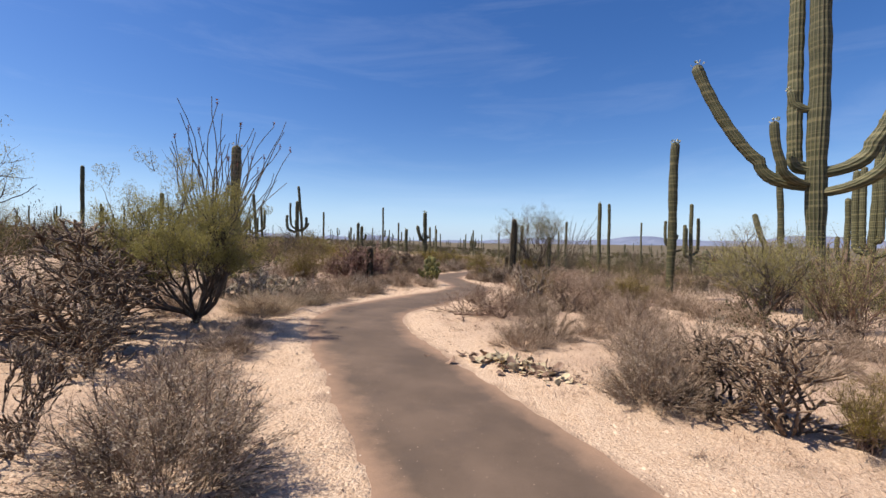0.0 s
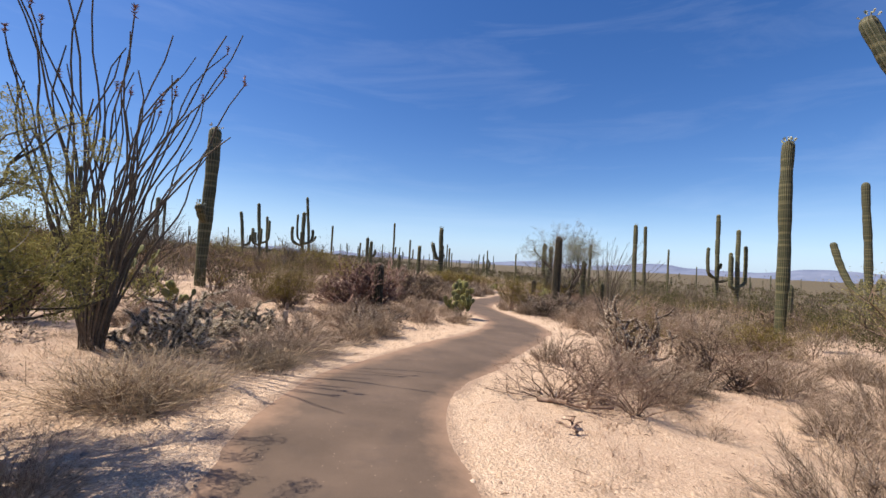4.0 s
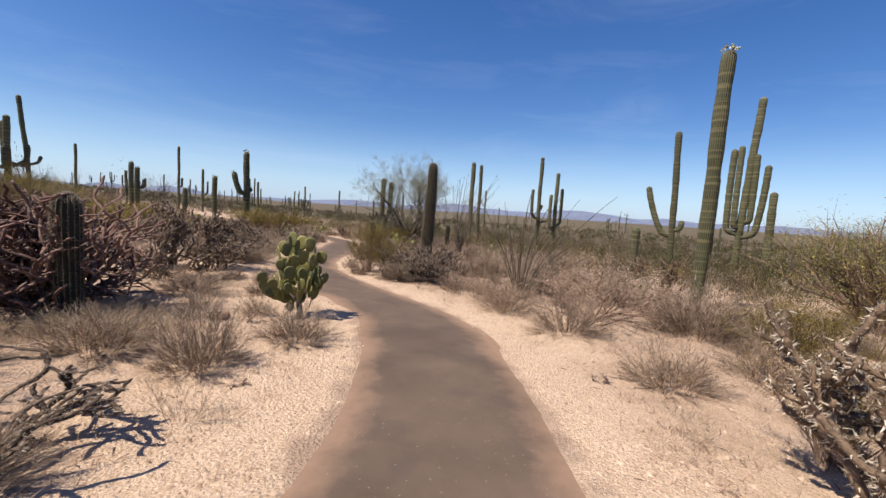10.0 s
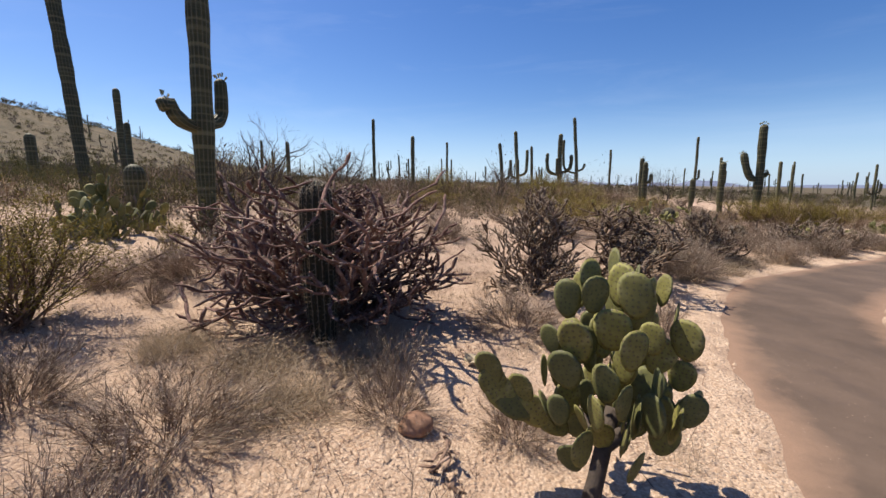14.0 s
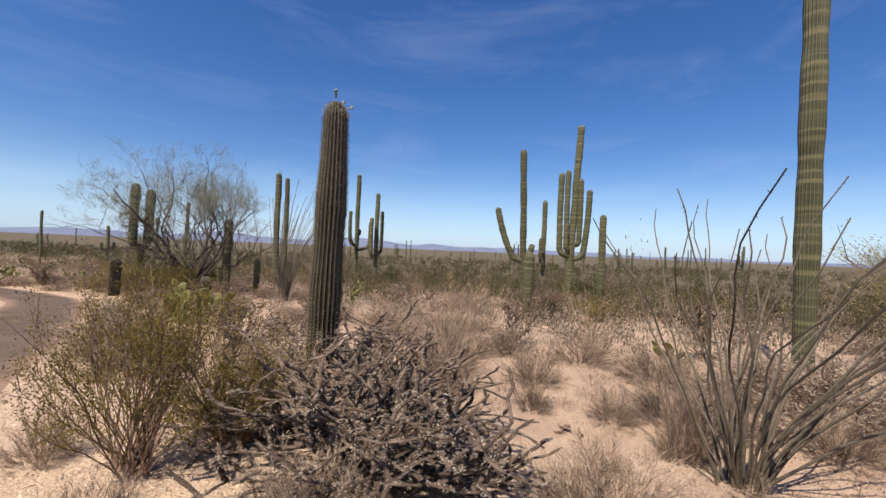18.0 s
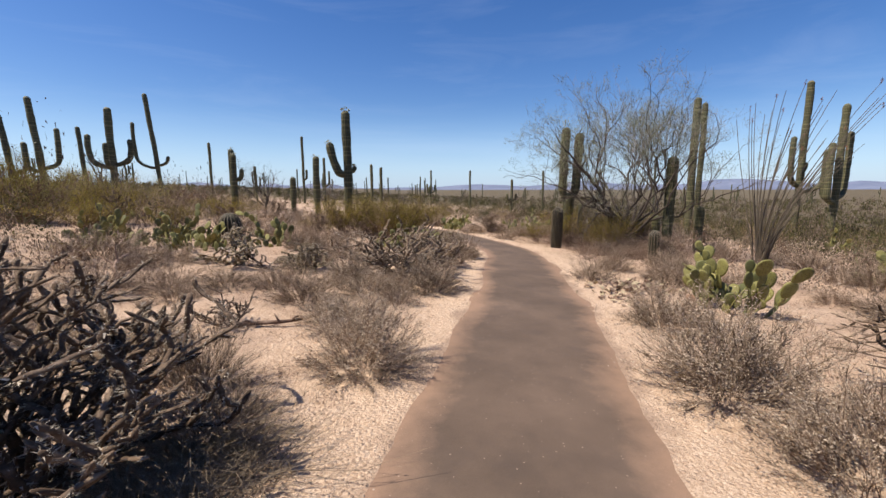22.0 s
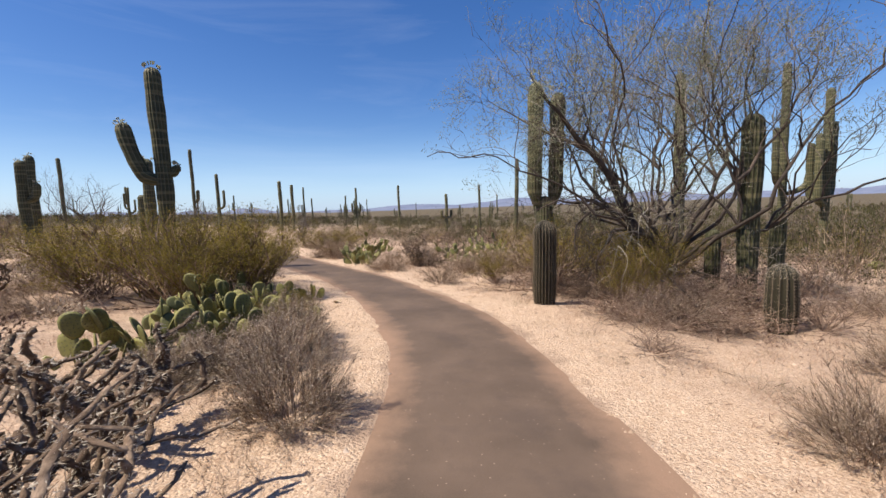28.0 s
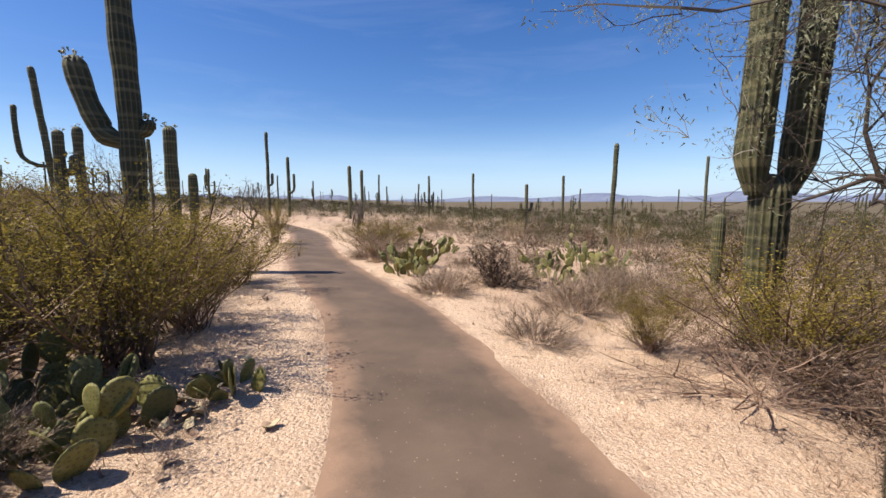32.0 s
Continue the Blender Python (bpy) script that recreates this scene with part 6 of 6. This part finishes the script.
def dry_annuals():
    """A thin brown fuzz of dead annual plants on the ground between the shrubs, and pebbles along the path."""
    rng = np.random.default_rng(77)
    n = 9000
    cx, cy = rng.uniform(-9, 11, n), rng.uniform(-1, 52, n)
    away = from_path(cx, cy)
    patch = np.sin(1.3 * cx + 2 * np.sin(0.7 * cy)) * np.cos(1.1 * cy) + 0.5 * np.sin(3.1 * cx - 2.3 * cy)
    keep = (away > 1.15) & (away < 8) & (patch > -0.55) & (rng.random(n) < np.clip((away - 0.9) / 1.0, 0.1, 1))
    cx, cy = cx[keep], cy[keep]
    each = 26
    x = (cx[:, None] + rng.normal(size=(len(cx), each)) * 0.10).ravel()
    y = (cy[:, None] + rng.normal(size=(len(cx), each)) * 0.10).ravel()
    away = from_path(x, y)
    z = slope_z(x, y) + bumps(x, y, away) - 0.005
    a, tilt = rng.uniform(0, 6.28, len(x)), rng.uniform(0.4, 1.1, len(x))
    tall = rng.uniform(0.03, 0.13, len(x))
    w = 0.0025 + 0.002 * rng.random(len(x))
    v = np.stack([np.stack([x - np.sin(a) * w, y + np.cos(a) * w, z], 1), np.stack([x + np.sin(a) * w, y - np.cos(a) * w, z], 1),
                  np.stack([x + np.cos(a) * tall * tilt, y + np.sin(a) * tall * tilt, z + tall * (1.1 - 0.7 * tilt)], 1)], 1)
    tagged(new("dry_annuals", fast_mesh("dry_annuals", v.reshape(-1, 3), np.arange(3 * len(x)).reshape(-1, 3), FUZZ)), "brown dead annual plants covering the ground", "ground cover", kind="stuff")
    n = 130000
    x, y = rng.uniform(-6, 8, n), rng.uniform(-1, 47, n)
    away = from_path(x, y)
    keep = (away > 0.86) & (away < 5.2) & (rng.random(n) < np.clip(1.25 - 0.18 * away, 0.30, 1))
    x, y, away = x[keep], y[keep], away[keep]
    z = slope_z(x, y) + bumps(x, y, away)
    size, a = 0.005 + 0.025 * rng.random(len(x)) ** 4, rng.uniform(0, 6.28, len(x))
    ring = [np.stack([x + size * np.cos(a + k) * s, y + size * np.sin(a + k) * s, z - 0.001], 1) for k, s in ((0, 1.3), (1.7, 0.8), (3.3, 1.2), (4.8, 0.7))]
    peak = np.stack([x + 0.3 * size * np.cos(a), y + 0.3 * size * np.sin(a), z + size * rng.uniform(0.55, 1.05, len(x))], 1)
    t = np.array([(0, 1, 4), (1, 2, 4), (2, 3, 4), (3, 0, 4)])[None] + (np.arange(len(x)) * 5)[:, None, None]
    tagged(new("pebbles", fast_mesh("pebbles", np.stack(ring + [peak], 1).reshape(-1, 3), t.reshape(-1, 3), CLOD)), "pale pebbles and chips on the sandy shoulders", "gravel", kind="stuff")


def shard_shape(seed, material):
    """A curled, torn flake of a dried pad, 0.1 m across."""
    random.seed(seed)
    verts, n = [], 9
    rim = [random.uniform(0.6, 1.15) for _ in range(n)]
    for top in (0, 1):
        for r in (0.0, 0.55, 1.0):
            for k in range(n):
                a = 2 * math.pi * k / n
                x, y = 0.055 * r * rim[k] * math.cos(a), 0.042 * r * rim[k] * math.sin(a)
                verts.append((x, y, 7.0 * x * x + 2.5 * x * y + 0.006 * math.sin(3 * a + seed) * r + (0.007 * (1 - r * r) + 0.002) * top))
    faces = []
    for top in (0, 1):
        for ring in (0, 1):
            for k in range(n):
                a, b = (top * 3 + ring) * n + k, (top * 3 + ring) * n + (k + 1) % n
                faces.append((a, b, b + n, a + n) if top else (a, a + n, b + n, b))
    faces += [(2 * n + k, 5 * n + k, 5 * n + (k + 1) % n, 2 * n + (k + 1) % n) for k in range(n)]
    me = bpy.data.meshes.new("flake")
    me.from_pydata(verts, [], faces)
    me.materials.append(material)
    return me


FLAKES = [shard_shape(s, m) for s, m in ((1, DEAD_PAD), (2, DEAD_PAD), (3, DEAD_PAD), (4, BROWN_TWIG), (5, BROWN_TWIG))]


def dead_pads(x, y, long, wide, count, seed, turn=0.0, pale=True, size=1.0):
    """A heap of fallen, dried and torn prickly pear pads."""
    random.seed(seed)
    ob = tagged(holder("fallen_pads", x, y, land(x, y)), "heap of fallen dried prickly pear pads and litter", "debris", "fallen pads by the path")
    for i in range(count):
        u, v = random.gauss(0, 0.25) * long, random.gauss(0, 0.25) * wide
        px, py = u * math.cos(turn) - v * math.sin(turn), u * math.sin(turn) + v * math.cos(turn)
        z = land(x + px, y + py) - land(x, y) + random.uniform(0.0, 0.09) * math.exp(-3 * (u / long) ** 2 - 3 * (v / wide) ** 2)
        m = Matrix.Translation((px, py, z + 0.012)) @ Euler((random.gauss(0, 0.45), random.gauss(0, 0.45), random.uniform(0, 6.28))).to_matrix().to_4x4()
        s = size * random.uniform(0.5, 1.5)
        part("dead_pad", FLAKES[i % 3 if pale == 2 else i % 5 if pale else 2 + i % 3], ob, "", m @ Matrix.Diagonal((s, s * random.uniform(0.6, 1.2), s, 1)))


def boulder(x, y, r, label, material, seed):
    random.seed(seed)
    bm = bmesh.new()
    bmesh.ops.create_icosphere(bm, subdivisions=3, radius=r)
    for v in bm.verts:
        v.co *= 1 + 0.28 * noise.noise(v.co * (2.2 / r) * 0.5 + Vector((seed, 0, 0))) + 0.08 * noise.noise(v.co * (6 / r) * 0.5)
        v.co.z *= 0.7
    me = bpy.data.meshes.new("rock")
    bm.to_mesh(me)
    bm.free()
    me.materials.append(material)
    me.shade_smooth()
    tagged(new("rock", me), label, "rock", "loose rocks on the sand").matrix_basis = Matrix.Translation((x, y, land(x, y) + r * 0.35))


boulder(-1.41, 16.63, 0.10, "small reddish-brown rock lying on the sand", RED_ROCK, 1)
boulder(-2.15, 16.1, 0.06, "small dark rock lying on the sand", BROWN_TWIG, 2)
boulder(-0.75, 16.0, 0.06, "small reddish-brown rock lying on the sand", RED_ROCK, 3)
boulder(4.95, 30.0, 0.09, "rounded brown rock under a prickly pear", RED_ROCK, 4)
boulder(5.6, 30.2, 0.08, "rounded grey rock under a prickly pear", STONE, 5)
dead_pads(-1.76, 17.59, 0.12, 0.08, 2, 66, 0.0, True, 1.6)
dead_pads(1.0, 5.0, 1.5, 0.75, 100, 61, -0.6, True, 1.35)
dead_pads(4.7, 31.0, 2.1, 1.4, 170, 62, 0.3, False, 1.15)
dead_pads(1.5, 38.95, 1.8, 1.1, 110, 63, 0.9, True, 1.0)
dead_pads(3.85, 30.2, 0.9, 0.8, 80, 64, 0.8, False, 0.7)

def foothill_brush():
    """Tall leafless and olive brush where the flats begin to climb."""
    rng = random.Random(77)
    for i in range(46):
        x = rng.uniform(-44, -13)
        y = rng.uniform(24, 66)
        grow("bare" if i % 5 else "verde", x, y, rng.uniform(3.2, 5.0), rng.uniform(1.7, 2.9))


foothill_brush()
filler()
stones()
dry_annuals()


def scrub_field(name, label, material, seed, count, tris, tall, hill=0):
    """Low scrub over the flats beyond the plants that stand near the path."""
    rng = np.random.default_rng(seed)
    verts = []
    a = rng.uniform(-105, 100, count * 3)
    d = 7 + 230 * rng.random(count * 3) ** 2.0
    xs, ys = 2 + d * np.sin(np.radians(a)), rng.uniform(-4, 48, count * 3) + d * np.cos(np.radians(a))
    xs[:3 * hill], ys[:3 * hill] = -190 + rng.normal(size=3 * hill) * 45, 12 + rng.normal(size=3 * hill) * 45
    gap = from_path(xs, ys)
    keep = np.where(gap > (9 if material == SCRUB_TWIG else 17))[0][:count]
    zs = slope_z(xs[keep], ys[keep])
    for x, y, z, g in zip(xs[keep], ys[keep], zs, gap[keep]):
        w, h = rng.uniform(0.35, 1.1) * (1 + 0.5 * (g > 40)), rng.uniform(0.35, 1.0) * tall
        n = int(tris * (2.0 if g < 22 else 1.1 if g < 70 else 0.5))
        p = rng.normal(size=(n, 3))
        p /= np.linalg.norm(p, axis=1)[:, None]
        p *= (rng.random(n) ** 0.5)[:, None]
        p = np.stack([x + p[:, 0] * w, y + p[:, 1] * w, z + np.abs(p[:, 2]) * h], 1)
        s = 0.022 + 0.0020 * min(g, 110)
        h = h * (1.0 if g < 60 else 0.75)
        verts.append((p[:, None, :] + rng.normal(size=(n, 3, 3)) * np.array([s * 0.28, s * 0.28, s * 1.0])).reshape(-1, 3))
    v = np.concatenate(verts)
    me = fast_mesh(name, v, np.arange(len(v)).reshape(-1, 3), material)
    tagged(new(name, me), label, "scrub", kind="stuff")


def mounds(name, label, material, seed, count, near, far, wide, tall, each, size):
    """Dense small-leaved mounds on the flats, each a cluster of leaves round a low dome."""
    rng = np.random.default_rng(seed)
    x, y = rng.uniform(-far - 4, far + 8, count * 14), rng.uniform(-4, 74, count * 14)
    away = from_path(x, y)
    patch = np.sin(0.55 * x + 1.3 * np.sin(0.4 * y)) * np.cos(0.5 * y + 0.3 * x)
    keep = np.where((away > near) & (away < far) & (patch < 0.45))[0]
    stand, verts, made = np.array(STANDING), [], 0
    for i in keep:
        if made == count:
            break
        w = rng.uniform(*wide)
        if np.min(np.hypot(stand[:, 0] - x[i], stand[:, 1] - y[i]) - 0.4 * stand[:, 2]) < 0.5 * w:
            continue
        h = rng.uniform(*tall)
        p = rng.normal(size=(each, 3))
        p /= np.linalg.norm(p, axis=1)[:, None]
        p *= (rng.uniform(0.55, 1.08, each))[:, None]
        p[:, 2] = np.abs(p[:, 2])
        lump = 1 + 0.25 * np.sin(3 * np.arctan2(p[:, 1], p[:, 0]) + i)
        z = float(slope_z(x[i], y[i]) + bumps(x[i], y[i], away[i])) - 0.02
        c = np.stack([x[i] + p[:, 0] * w * 0.5 * lump, y[i] + p[:, 1] * w * 0.5 * lump, z + p[:, 2] * h], 1)
        s = size * (0.75 + 0.03 * away[i])
        out = p * np.array([1, 1, 1.3])
        tip = c + out * s * rng.uniform(0.8, 2.0, (each, 1)) + rng.normal(size=(each, 3)) * s * 0.5
        side = rng.normal(size=(each, 3)) * s * 0.35
        verts.append(np.stack([c - side, c + side, tip], 1).reshape(-1, 3))
        made += 1
    v = np.concatenate(verts)
    tagged(new(name, fast_mesh(name, v, np.arange(len(v)).reshape(-1, 3), material)), label, "scrub", kind="stuff")


mounds("grey_mounds", "low grey bursage mounds dotted over the sandy flats", GREY_LEAF, 301, 1100, 4.2, 30, (0.5, 1.2), (0.28, 0.6), 300, 0.030)
mounds("brown_mounds", "dry brown shrub mounds dotted over the sandy flats", BROWN_TWIG, 302, 700, 4.5, 34, (0.5, 1.3), (0.3, 0.65), 260, 0.034)
mounds("green_mounds", "olive creosote mounds dotted over the sandy flats", SCRUB_LEAF, 303, 800, 7.0, 42, (0.9, 2.2), (0.6, 1.25), 420, 0.034)
scrub_field("far_green_scrub", "olive creosote scrub covering the far flats", SCRUB_LEAF, 1, 5000, 110, 1.6, 200)
scrub_field("far_tall_scrub", "taller bushes and small trees on the far flats", SCRUB_LEAF, 3, 800, 180, 2.6)
scrub_field("far_bare_trees", "bare grey brush standing above the far scrub", SCRUB_TWIG, 4, 800, 150, 3.3)
scrub_field("far_grey_scrub", "grey dry scrub covering the far flats", SCRUB_TWIG, 2, 2600, 100, 0.9, 200)
